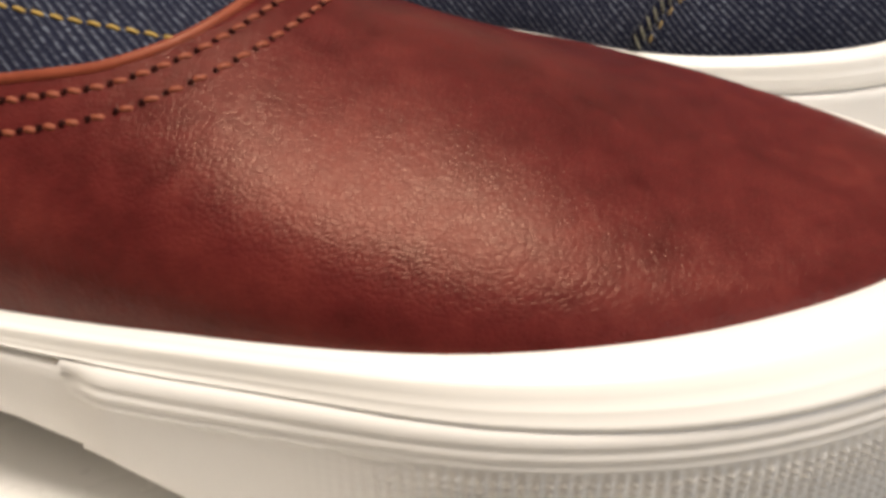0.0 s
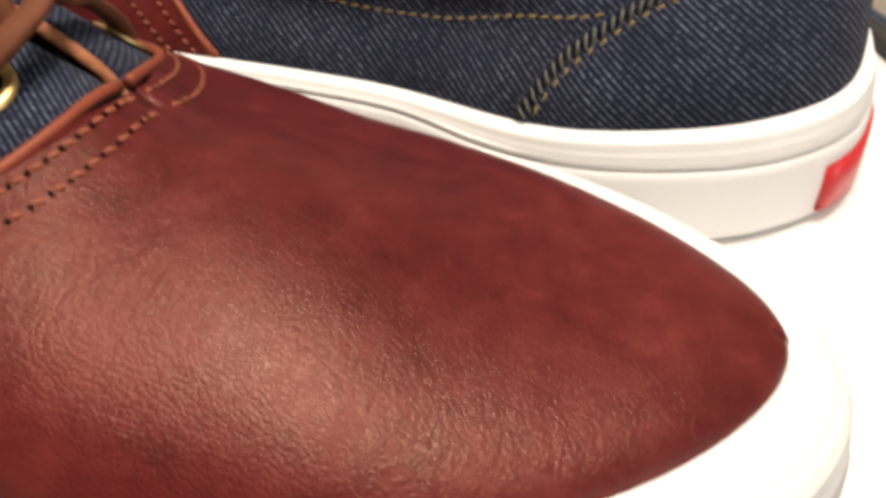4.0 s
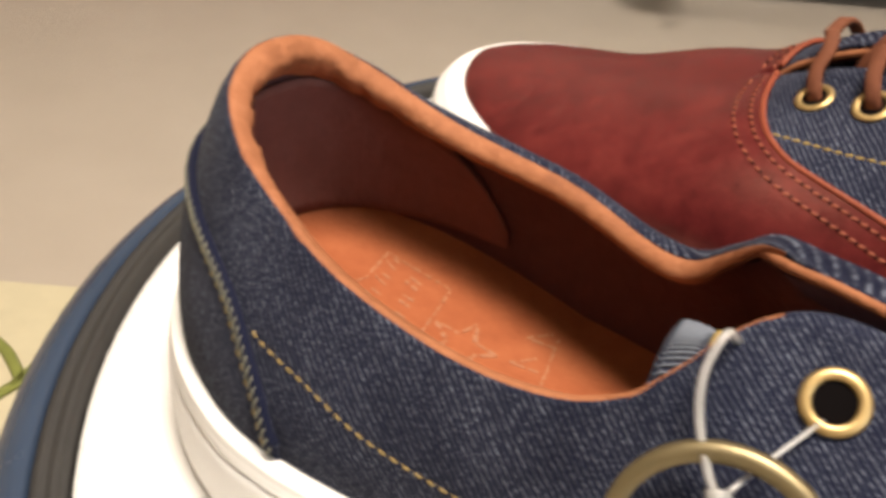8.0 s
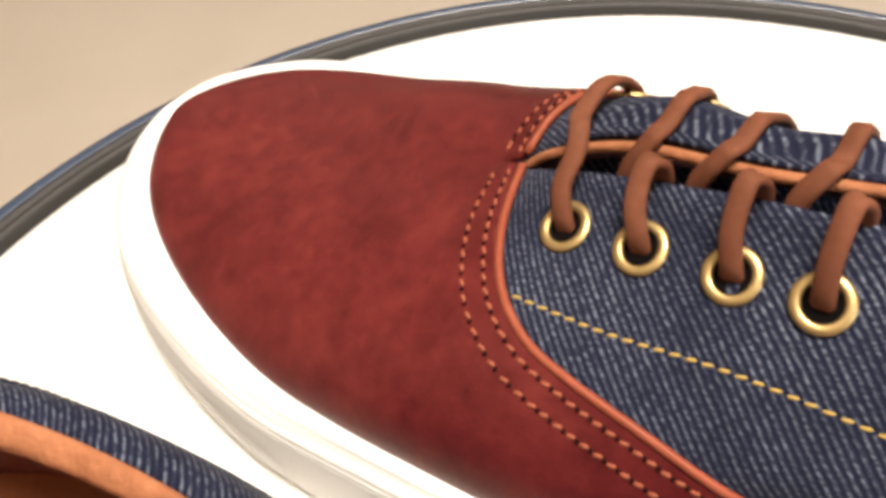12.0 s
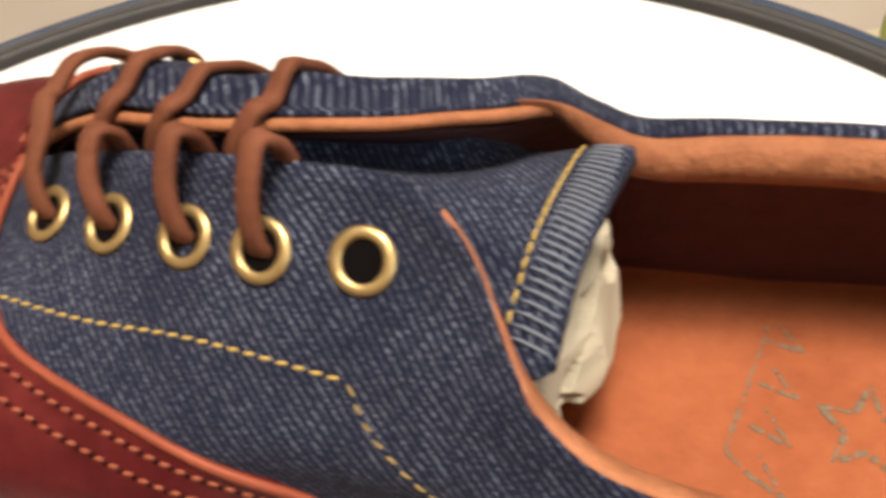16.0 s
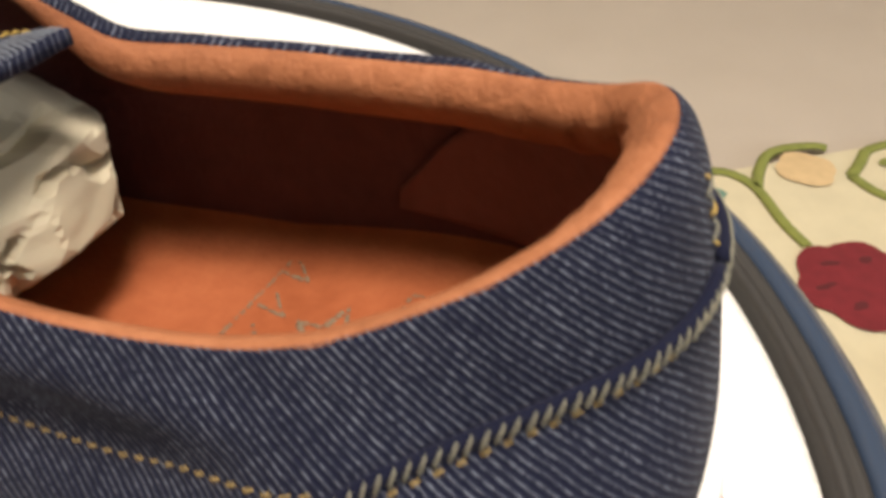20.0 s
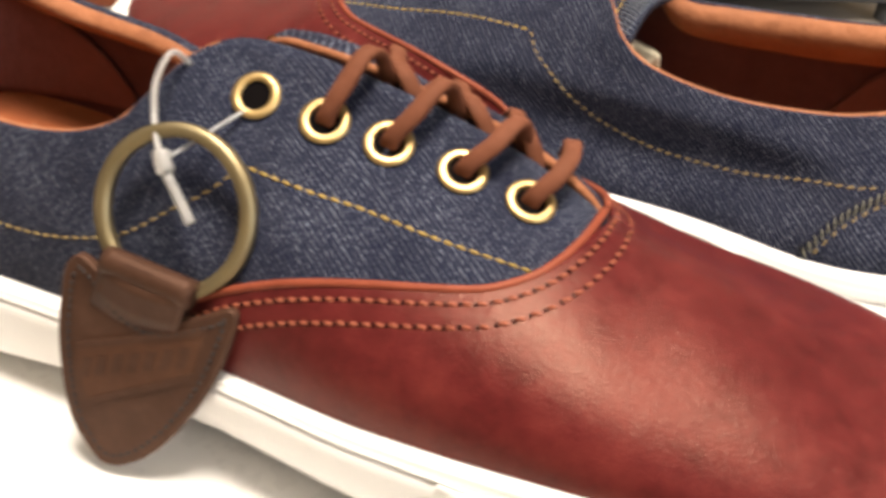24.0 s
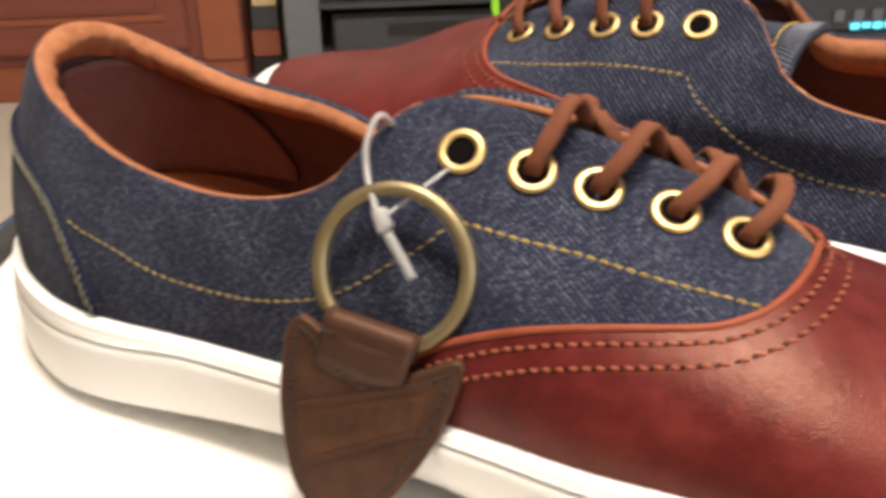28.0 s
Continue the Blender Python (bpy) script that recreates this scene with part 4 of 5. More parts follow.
def box_into(bm, lo, hi, bevel=0.0):
    made = bmesh.ops.create_cube(bm, size=1.0)
    m = Matrix.LocRotScale([(a + b) / 2 for a, b in zip(lo, hi)], None, [b - a for a, b in zip(lo, hi)])
    bmesh.ops.transform(bm, matrix=m, verts=made["verts"])
    if bevel:
        edges = list({e for v in made["verts"] for e in v.link_edges})
        bmesh.ops.bevel(bm, geom=edges, offset=bevel, segments=2, affect="EDGES")


def box(name, lo, hi, material, parent=None, bevel=0.0, label=""):
    bm = bmesh.new()
    box_into(bm, lo, hi, bevel)
    if parent:
        return part(name, bm, material, parent, label, smooth=False)
    return link_mesh(name, bm, material, smooth=False)


def carpet_material():
    n = Nodes("beige_carpet")
    c = n.coords()
    f, g = n.noise(c, 7, 4), n.noise(c, 420, 3)
    col = n.mix(n.maths("ADD", n.maths("MULTIPLY", f, 0.5), n.maths("MULTIPLY", g, 0.5)), (0.46, 0.39, 0.31), (0.62, 0.54, 0.45))
    return n.finish(col, 0.95, n.bump(g, 0.6, 0.004))


def wood_material(name, a, b):
    n = Nodes(name)
    c = n.coords(scale=(2.0, 30.0, 30.0))
    w = n.noise(c, 1.6, 6, 0.6)
    return n.finish(n.mix(w, a, b), 0.35, n.bump(w, 0.1, 0.001))


CARPET = carpet_material()
WALL = plain_material("cream_wall_paint", (0.70, 0.64, 0.54), 0.7, vary=0.03, scale=8)
CEIL = plain_material("white_ceiling_paint", (0.80, 0.78, 0.73), 0.8, vary=0.02, scale=8)
CHERRY = wood_material("cherry_wood", (0.135, 0.033, 0.022), (0.215, 0.060, 0.038))
CHERRY_LIGHT = wood_material("orange_cherry_wood", (0.20, 0.052, 0.024), (0.29, 0.088, 0.042))
GREY_METAL = plain_material("grey_metal", (0.16, 0.17, 0.19), 0.4, 0.3)
BLACK_BOX = plain_material("black_plastic", (0.014, 0.014, 0.017), 0.35, vary=0.2)
SLATE_BOX = plain_material("dark_grey_plastic", (0.045, 0.047, 0.055), 0.4, vary=0.2)
GREEN = plain_material("lime_green_plastic", (0.30, 0.72, 0.04), 0.4)
RUG_BASE = plain_material("cream_wool_rug", (0.62, 0.55, 0.37), 0.95, vary=0.10, scale=30, bump=0.5, depth=0.003)
RUG_LEAF = plain_material("olive_wool", (0.22, 0.24, 0.055), 0.95, vary=0.25, scale=60, bump=0.5, depth=0.003)
RUG_RED = plain_material("crimson_wool", (0.175, 0.015, 0.020), 0.95, vary=0.35, scale=60, bump=0.5, depth=0.003)
RUG_DARK = plain_material("maroon_wool", (0.09, 0.012, 0.014), 0.95, vary=0.3, scale=60, bump=0.5, depth=0.003)
RUG_TEAL = plain_material("teal_wool", (0.16, 0.27, 0.20), 0.95, vary=0.2, scale=60, bump=0.5, depth=0.003)
GREY_LEAD = plain_material("pale_grey_cable", (0.45, 0.45, 0.47), 0.5)
FOB_DARK = plain_material("black_thread", (0.02, 0.012, 0.009), 0.8)
RUG_PINK = plain_material("peach_wool", (0.62, 0.45, 0.24), 0.95, vary=0.2, scale=60, bump=0.5, depth=0.003)

ROOM_TURN = radians(24.0)
ROOM = Matrix.Translation((-1.02, 1.60, 0.0)) @ Matrix.Rotation(ROOM_TURN, 4, "Z")


def structure(name, lo, hi, material, label, category):
    ob = box(name, lo, hi, material)
    ob.matrix_basis = ROOM
    return tagged(ob, label, category, kind="structure")


structure("floor", (-2.4, -4.6, -0.1), (4.2, 0.9, 0.0), CARPET, "beige cut-pile carpet floor", "floor")
structure("ceiling", (-2.4, -4.6, 2.4), (4.2, 0.9, 2.5), CEIL, "white painted ceiling", "ceiling")
structure("wall_north", (-2.5, 0.9, 0.0), (4.3, 1.0, 2.4), WALL, "cream painted wall behind the cabinet", "wall")
structure("wall_east", (4.2, -4.6, 0.0), (4.3, 0.9, 2.4), WALL, "cream painted side wall", "wall")
structure("wall_west", (-2.5, -4.6, 0.0), (-2.4, 0.9, 2.4), WALL, "cream painted side wall", "wall")
wall_south = new("wall_south")
wall_south.matrix_basis = ROOM
tagged(wall_south, "cream painted wall with a window opening", "wall", kind="structure")
box("wall_piece", (-2.5, -4.7, 0.0), (1.9, -4.6, 2.4), WALL, wall_south)
box("wall_piece", (3.7, -4.7, 0.0), (4.3, -4.6, 2.4), WALL, wall_south)
box("wall_piece", (1.9, -4.7, 0.0), (3.7, -4.6, 0.9), WALL, wall_south)
box("wall_piece", (1.9, -4.7, 2.1), (3.7, -4.6, 2.4), WALL, wall_south)

# ---- rug ----
rug = thing("floral_rug", (-0.18, 0.73, 0.0), "cream wool rug with red flowers and olive stems", "rug", turn=radians(25.0))
bm = bmesh.new()
box_into(bm, (-1.05, -1.55, 0.0), (1.05, 0.0, 0.010), 0.003)
part("rug_body", bm, RUG_BASE, rug, "cream wool pile", smooth=False)
RUG_INV = (Matrix.Translation((-0.18, 0.73, 0.0)) @ Matrix.Rotation(radians(25.0), 4, "Z")).inverted()


def rug_xy(x, y):
    p = RUG_INV @ Vector((x, y, 0))
    return Vector((p.x, p.y, 0.011))


def rug_stem(points, width=0.014):
    line = resample([rug_xy(*p) for p in points], 0.012)
    bm = bmesh.new()
    sweep_into(bm, line, [(-width / 2, 0), (-width / 3, 0.003), (width / 3, 0.003), (width / 2, 0)])
    part("stem", bm, RUG_LEAF, rug)


def rug_patch(name, x, y, r, material, lobes=5, depth=0.14, squeeze=1.0, turn=0.0):
    bm = bmesh.new()
    c = rug_xy(x, y)
    mid = bm.verts.new(c + UP * 0.006)
    ring = []
    for k in range(40):
        a = 2 * math.pi * k / 40
        rr = r * (1 - depth + depth * abs(math.cos(a * lobes / 2))) * (1 + 0.06 * noise.noise(Vector((a * 2, x * 9, y * 9))))
        ring.append(bm.verts.new(c + Vector((math.cos(a + turn) * rr, math.sin(a + turn) * rr * squeeze, 0.002))))
    for k in range(40):
        bm.faces.new([mid, ring[k], ring[(k + 1) % 40]])
    bmesh.ops.recalc_face_normals(bm, faces=bm.faces[:])
    return part(name, bm, material, rug)


def rug_flower(x, y, r):
    """A rounded flower of overlapping petals with dark shading between them."""
    rug_patch("flower", x, y, r, RUG_RED, 6)
    for k in range(6):
        a = 2 * math.pi * k / 6 + 0.3
        rug_patch("petal_shade", x + 0.52 * r * math.cos(a), y + 0.52 * r * math.sin(a), 0.30 * r, RUG_DARK, 2, 0.5, 0.45, a)
    for k in range(3):
        a = 2 * math.pi * k / 3 + 0.9
        rug_patch("petal", x + 0.30 * r * math.cos(a), y + 0.30 * r * math.sin(a), 0.26 * r, RUG_RED, 3, 0.3)
    rug_patch("flower_heart", x, y, 0.24 * r, RUG_DARK, 4)


rug_flower(0.430, 0.772, 0.070)
rug_patch("blossom", 0.403, 0.972, 0.036, RUG_PINK, 4)
rug_stem([(0.20, 0.925), (0.255, 0.938), (0.304, 0.952), (0.340, 0.928), (0.365, 0.863), (0.385, 0.825)])
rug_stem([(0.343, 0.925), (0.350, 0.965), (0.369, 1.005), (0.418, 1.025), (0.443, 1.018)])
rug_stem([(0.453, 0.967), (0.470, 1.000), (0.484, 1.028), (0.535, 1.058)])
rug_stem([(0.453, 0.967), (0.478, 0.936), (0.506, 0.926), (0.56, 0.925)])
rug_patch("leaf", 0.515, 1.010, 0.030, RUG_LEAF, 2, 0.4, 0.45, 0.6)
rug_patch("leaf", 0.285, 0.900, 0.024, RUG_TEAL, 2, 0.2, 0.6)
rug_flower(0.66, 0.86, 0.060)
rug_stem([(0.50, 0.78), (0.58, 0.80), (0.66, 0.86)])
rug_stem([(-0.68, 0.24), (-0.667, 0.293), (-0.656, 0.352), (-0.630, 0.408), (-0.612, 0.440)], 0.013)
rug_stem([(-0.79, 0.372), (-0.748, 0.367), (-0.707, 0.359), (-0.660, 0.335)], 0.012)
rug_stem([(-0.662, 0.325), (-0.667, 0.371), (-0.677, 0.415)], 0.012)
rug_patch("leaf", -0.60, 0.36, 0.035, RUG_LEAF, 2, 0.4, 0.4, 1.1)
rug_patch("leaf", -0.74, 0.27, 0.035, RUG_LEAF, 2, 0.4, 0.4, 0.4)
rug_patch("blossom", -0.60, 0.22, 0.05, RUG_PINK, 5)
rug_flower(-0.44, -0.10, 0.065)
rug_stem([(-0.60, 0.22), (-0.52, 0.05), (-0.44, -0.10)])

# ---- cabinet, equipment rack and cables at the far wall ----
cabinet = new("wooden_cabinet")
cabinet.matrix_basis = ROOM
tagged(cabinet, "low cherry wood cabinet with a panelled door", "cabinet")
box("plinth", (-1.6, 0.004, 0.0), (0.0, 0.45, 0.075), CHERRY_LIGHT, cabinet, 0.004, "orange-brown plinth")
box("carcass", (-1.6, 0.012, 0.075), (0.0, 0.45, 0.70), CHERRY, cabinet, 0.004)
for k in range(2):
    x0 = -0.80 * k
    door = box("door", (x0 - 0.70, -0.006, 0.10), (x0 - 0.11, 0.012, 0.68), CHERRY, cabinet, 0.006, "panelled cherry door")
    panel = box("panel", (x0 - 0.64, -0.014, 0.185), (x0 - 0.17, -0.004, 0.62), CHERRY, door, 0.008)
    panel.parent = door
    rail = box("moulding", (x0 - 0.66, -0.012, 0.165), (x0 - 0.15, -0.004, 0.18), CHERRY_LIGHT, door, 0.003)
    rail.parent = door
box("stile", (-0.085, -0.004, 0.075), (0.0, 0.012, 0.70), CHERRY_LIGHT, cabinet, 0.004, "lighter corner stile")
books = new("book_stack")
books.matrix_basis = ROOM @ Matrix.Translation((0.035, 0.10, 0.0))
tagged(books, "small stack of worn books on the carpet", "books")
for k, (h, mat) in enumerate(((0.05, BLACK_BOX), (0.06, CHERRY_LIGHT), (0.05, SLATE_BOX), (0.07, RUG_PINK))):
    z = (0, 0.051, 0.112, 0.163)[k]
    box("book", (-0.03 + 0.004 * k, 0, z), (0.035, 0.2, z + h), mat, books, 0.003)

rack = new("equipment_rack")
rack.matrix_basis = ROOM @ Matrix.Translation((0.09, 0.02, 0.0))
tagged(rack, "grey metal rack with black audio equipment", "rack")
box("post", (0.0, 0.0, 0.0), (0.075, 0.06, 0.75), GREY_METAL, rack, 0.004, "grey steel post")
box("post", (1.55, 0.0, 0.0), (1.625, 0.06, 0.75), GREY_METAL, rack, 0.004, "grey steel post")
for z in (0.055, 0.17, 0.30, 0.45):
    box("shelf", (0.075, -0.005, z), (1.55, 0.40, z + 0.012), SLATE_BOX, rack, 0.002)
box("back_panel", (0.0, 0.40, 0.0), (1.625, 0.42, 0.75), BLACK_BOX, rack)


def hifi(x0, x1, z, h, knobs, label):
    ob = new("audio_unit")
    ob.matrix_basis = rack.matrix_basis
    tagged(ob, label, "audio unit")
    box("casing", (x0, 0.02, z), (x1, 0.36, z + h), BLACK_BOX, ob, 0.004)
    box("front_panel", (x0 + 0.006, 0.012, z + 0.008), (x1 - 0.006, 0.02, z + h - 0.008), SLATE_BOX, ob, 0.002, "dark grey front panel")
    box("display", (x0 + 0.12, 0.008, z + h * 0.45), (x0 + 0.30, 0.012, z + h * 0.75), BLACK_BOX, ob)
    for k in range(knobs):
        box("button", (x1 - 0.05 - 0.045 * k, 0.004, z + h * 0.3), (x1 - 0.025 - 0.045 * k, 0.012, z + h * 0.6), GREY_METAL, ob, 0.002)




def lit_display(x0, x1, z0, z1, count):
    glow = Nodes("cyan_display_light")
    glow.finish((0.02, 0.2, 0.25), 0.4, Emission_Color=(0.15, 0.75, 0.9, 1.0), Emission_Strength=1.2)
    ob = new("lit_display")
    ob.matrix_basis = rack.matrix_basis
    tagged(ob, "small lit cyan display on the audio unit", "display")
    for k in range(count):
        a = x0 + (x1 - x0) * k / count
        box("lit_segment", (a, 0.004, z0 + 0.002 * (k % 2)), (a + (x1 - x0) / count * 0.72, 0.0115, z1), glow.mat, ob)


hifi(0.10, 0.72, 0.067, 0.085, 5, "black audio unit with a dark display")
hifi(0.12, 0.78, 0.182, 0.06, 4, "slim black player on a rack shelf")
hifi(0.85, 1.50, 0.067, 0.09, 6, "black receiver with small buttons")
hifi(0.85, 1.50, 0.182, 0.075, 4, "dark grey player on a rack shelf")
hifi(0.10, 0.75, 0.312, 0.08, 5, "black amplifier on a rack shelf")
hifi(0.85, 1.50, 0.312, 0.10, 3, "black set-top unit on a rack shelf")

lit_display(1.27, 1.43, 0.076, 0.090, 6)

loop = new("lime_green_loop")
loop.matrix_basis = Matrix.Translation((-0.425, 1.63, 0.165)) @ Matrix.Rotation(radians(20), 4, "Z")
tagged(loop, "bright lime green loop handle hanging before the rack", "handle")
bm = bmesh.new()
pts = [Vector((-0.048, 0, 0.40)), Vector((-0.048, 0, 0.2)), Vector((-0.047, 0, 0.06))]
pts += [Vector((0.047 * math.cos(a), 0, 0.05 + 0.05 * math.sin(a))) for a in [math.pi + math.pi * k / 12 for k in range(13)]]
pts += [Vector((0.047, 0, 0.06)), Vector((0.048, 0, 0.2)), Vector((0.048, 0, 0.40))]
sweep_into(bm, pts, disc_section(0.0085), [Vector((0, -1, 0))] * len(pts))
part("band", bm, GREEN, loop)
box("grip", (-0.036, -0.01, 0.02), (0.036, 0.012, 0.40), BLACK_BOX, loop, 0.004, "black inner grip")

cable = new("grey_cable")
cable.matrix_basis = Matrix.Identity(4)
tagged(cable, "pale grey cable hanging in front of the rack", "cable")
bm = bmesh.new()
pts = resample([Vector(p) for p in ((-0.385, 1.60, 0.12), (-0.372, 1.60, 0.20), (-0.345, 1.60, 0.27), (-0.29, 1.60, 0.315), (-0.20, 1.60, 0.34), (-0.08, 1.60, 0.42))], 0.015)
sweep_into(bm, pts, disc_section(0.006), [Vector((0, -1, 0))] * len(pts))
part("lead", bm, GREY_LEAD, cable)

# ---- red mark on the stool's rim ----
bm = bmesh.new()
rows = []
for k in range(9):
    a = radians(230.6 + 0.33 * k)
    rows.append([Vector((math.cos(a) * r, math.sin(a) * r, z)) for r, z in ((R + 0.0092, TOP + 0.0014), (R + 0.0116, TOP + 0.0006), (R + 0.0145, TOP - 0.0016))])
grid_into(bm, rows)
bmesh.ops.recalc_face_normals(bm, faces=bm.faces[:])
part("red_mark", bm, RED, stool, "small red printed mark")

# ---- key fob on the near shoe ----
fob = thing("key_fob", (-0.44 * U, -0.30 * U, TOP), "antique brass key ring with a stitched dark leather fob", "key fob")


def at_fob(p):
    return shoe_a.place(p) + Vector((0, 0, TOP)) - Vector((-0.44 * U, -0.30 * U, TOP))


ring_c, ring_r = Vector((-0.443, -0.235, -0.160)), 0.193
lean = Vector((0, 0.42, 1)).normalized()
bm = bmesh.new()
pts, ups = [], []
for k in range(72):
    a = 2 * math.pi * k / 72
    d = Vector((1, 0, 0)) * math.cos(a) + lean * math.sin(a)
    pts.append(at_fob(ring_c + d * ring_r))
    ups.append(d)
sweep_into(bm, pts, [(u * U, v * U) for u, v in ((-0.014, -0.016), (0.010, -0.018), (0.014, -0.012), (0.014, 0.012), (0.010, 0.018), (-0.014, 0.016))], ups, closed=True)
part("key_ring", bm, ANTIQUE, fob, "antique brass split ring")
f_l, f_r = Vector((-0.673, -0.325, -0.290)), Vector((-0.243, -0.335, -0.358))
e1 = (f_r - f_l).normalized()
e2 = (Vector((-0.59, -0.43, -0.735)) - (f_l + f_r) / 2).normalized()
en = e2.cross(e1).normalized()
if en.y > 0:
    en = -en
SHIELD = [(0.0, -0.002), (0.012, -0.016), (0.034, -0.018), (0.085, 0.004), (0.14, 0.042), (0.20, 0.070), (0.265, 0.070), (0.335, 0.028), (0.385, -0.012), (0.41, -0.034), (0.430, -0.036), (0.446, -0.012), (0.452, 0.06), (0.450, 0.16), (0.436, 0.25), (0.405, 0.35), (0.362, 0.426), (0.325, 0.465), (0.292, 0.488), (0.256, 0.494), (0.218, 0.478), (0.15, 0.425), (0.105, 0.362), (0.065, 0.283), (0.028, 0.19), (0.002, 0.09), (-0.008, 0.03)]
loop_pts = [spline([(a, b, 0) for a, b in SHIELD + SHIELD[:1]], k / 4) for k in range(4 * len(SHIELD))]


def shield(name, inset, z0, z1, material, label, round_edge):
    bm = bmesh.new()
    rings = []
    for z, extra in ((z0, round_edge), (z0 + round_edge, 0), (z1 - round_edge, 0), (z1, round_edge)):
        row = []
        for i, p in enumerate(loop_pts):
            t = (loop_pts[(i + 1) % len(loop_pts)] - loop_pts[i - 1]).normalized()
            nrm = Vector((t.y, -t.x, 0))
            q = p - nrm * (inset + extra) * SHIELD_SIDE
            row.append(bm.verts.new(at_fob(f_l + e1 * q.x + e2 * q.y + en * z)))
        rings.append(row)
    n = len(loop_pts)
    for a, b in zip(rings, rings[1:]):
        for i in range(n):
            bm.faces.new([a[i], a[(i + 1) % n], b[(i + 1) % n], b[i]])
    for row in (rings[0], rings[-1]):
        bm.faces.new(row)
    bmesh.ops.recalc_face_normals(bm, faces=bm.faces[:])
    return part(name, bm, material, fob, label, smooth=False)


area = sum(a.x * b.y - b.x * a.y for a, b in zip(loop_pts, loop_pts[1:] + loop_pts[:1]))
SHIELD_SIDE = 1 if area > 0 else -1
body = shield("leather_body", 0.0, -0.014, 0.014, FOB, "dark brown leather shield", 0.006)
band = [(0.085, 0.215), (0.385, 0.040), (0.398, 0.165), (0.165, 0.350)]


def fob_slab(name, corners, z, material, label=""):
    bm = bmesh.new()
    low = [bm.verts.new(at_fob(f_l + e1 * a + e2 * b + en * 0.010)) for a, b in corners]
    cx, cy = (sum(v) / len(corners) for v in zip(*corners))
    top = [bm.verts.new(at_fob(f_l + e1 * (a + (cx - a) * 0.02) + e2 * (b + (cy - b) * 0.02) + en * z)) for a, b in corners]
    bm.faces.new(top)
    for i in range(len(corners)):
        k = (i + 1) % len(corners)
        bm.faces.new([low[i], low[k], top[k], top[i]])
    bmesh.ops.recalc_face_normals(bm, faces=bm.faces[:])
    return part(name, bm, material, body, label, smooth=False)


fob_slab("embossed_band", band, 0.0152, FOB_PATCH, "scuffed brown embossed band")
for (a, b), (c, d) in ((band[0], band[1]), (band[3], band[2])):
    fob_slab("embossed_border", [(a, b - 0.012), (c, d - 0.012), (c, d + 0.012), (a, b + 0.012)], 0.0175, FOB)
for k in range(7):
    f = (k + 0.7) / 8
    a, b = band[0][0] * (1 - f) + band[1][0] * f, band[0][1] * (1 - f) + band[1][1] * f
    fob_slab("embossed_bar", [(a + 0.008, b + 0.035), (a + 0.030, b + 0.026), (a + 0.036, b + 0.082), (a + 0.014, b + 0.093)], 0.0168, FOB)
FOB_STITCH = stitch_mesh("fob_stitch", 0.019 * U, 0.010 * U, 0.007 * U, FOB_DARK)
line = []
for i, p in enumerate(loop_pts):
    t = (loop_pts[(i + 1) % len(loop_pts)] - loop_pts[i - 1]).normalized()
    line.append(p - Vector((t.y, -t.x, 0)) * 0.030 * SHIELD_SIDE)
marks = resample(line + line[:1], 0.022)
for a, b in zip(marks, marks[1:]):
    mid, d = (a + b) / 2, (b - a).normalized()
    x = (e1 * d.x + e2 * d.y).normalized()
    y = en.cross(x).normalized()
    ob = new("stitch", FOB_STITCH)
    m = Matrix((x, y, en)).transposed().to_4x4()
    m.translation = at_fob(f_l + e1 * mid.x + e2 * mid.y + en * 0.0155)
    ob.matrix_basis, ob.parent = m, body
bm = bmesh.new()
pts = [at_fob(f_l + e1 * (0.085 + 0.235 * k / 10) + e2 * -0.030 + en * 0.004) for k in range(11)]
sweep_into(bm, pts, [(u * U, v * U) for u, v in disc_section(0.036, 14)], [en] * 11)
part("loop_tube", bm, FOB, fob, "rolled leather loop")
bm = bmesh.new()
rows = [[at_fob(f_l + e1 * (0.085 + 0.235 * k / 10) + e2 * (b + 0.02 * math.cos(3.1 * (k / 10 - 0.5))) + en * z) for b, z in ((-0.03, 0.036), (0.0, 0.028), (0.04, 0.02), (0.085, 0.015))] for k in range(11)]
grid_into(bm, rows)
bmesh.ops.recalc_face_normals(bm, faces=bm.faces[:])
flap = part("loop_flap", bm, FOB, fob)
flap.modifiers.new("thickness", "SOLIDIFY").thickness = 0.008 * U

tie = thing("nylon_tag_tie", (-0.44 * U, -0.20 * U, TOP), "clear nylon tag tie through the top eyelet", "tag")


def at_tie(p):
    return shoe_a.place(p) - Vector((-0.44 * U, -0.20 * U, 0))


def filament(name, points, r0, label=""):
    line = resample([Vector(p) for p in points], 0.012)
    bm = bmesh.new()
    sweep_into(bm, [at_tie(p) for p in line], disc_section(r0 * U, 8), [Vector((0.1, -1, 0.3)).normalized()] * len(line))
    part(name, bm, NYLON, tie, label)


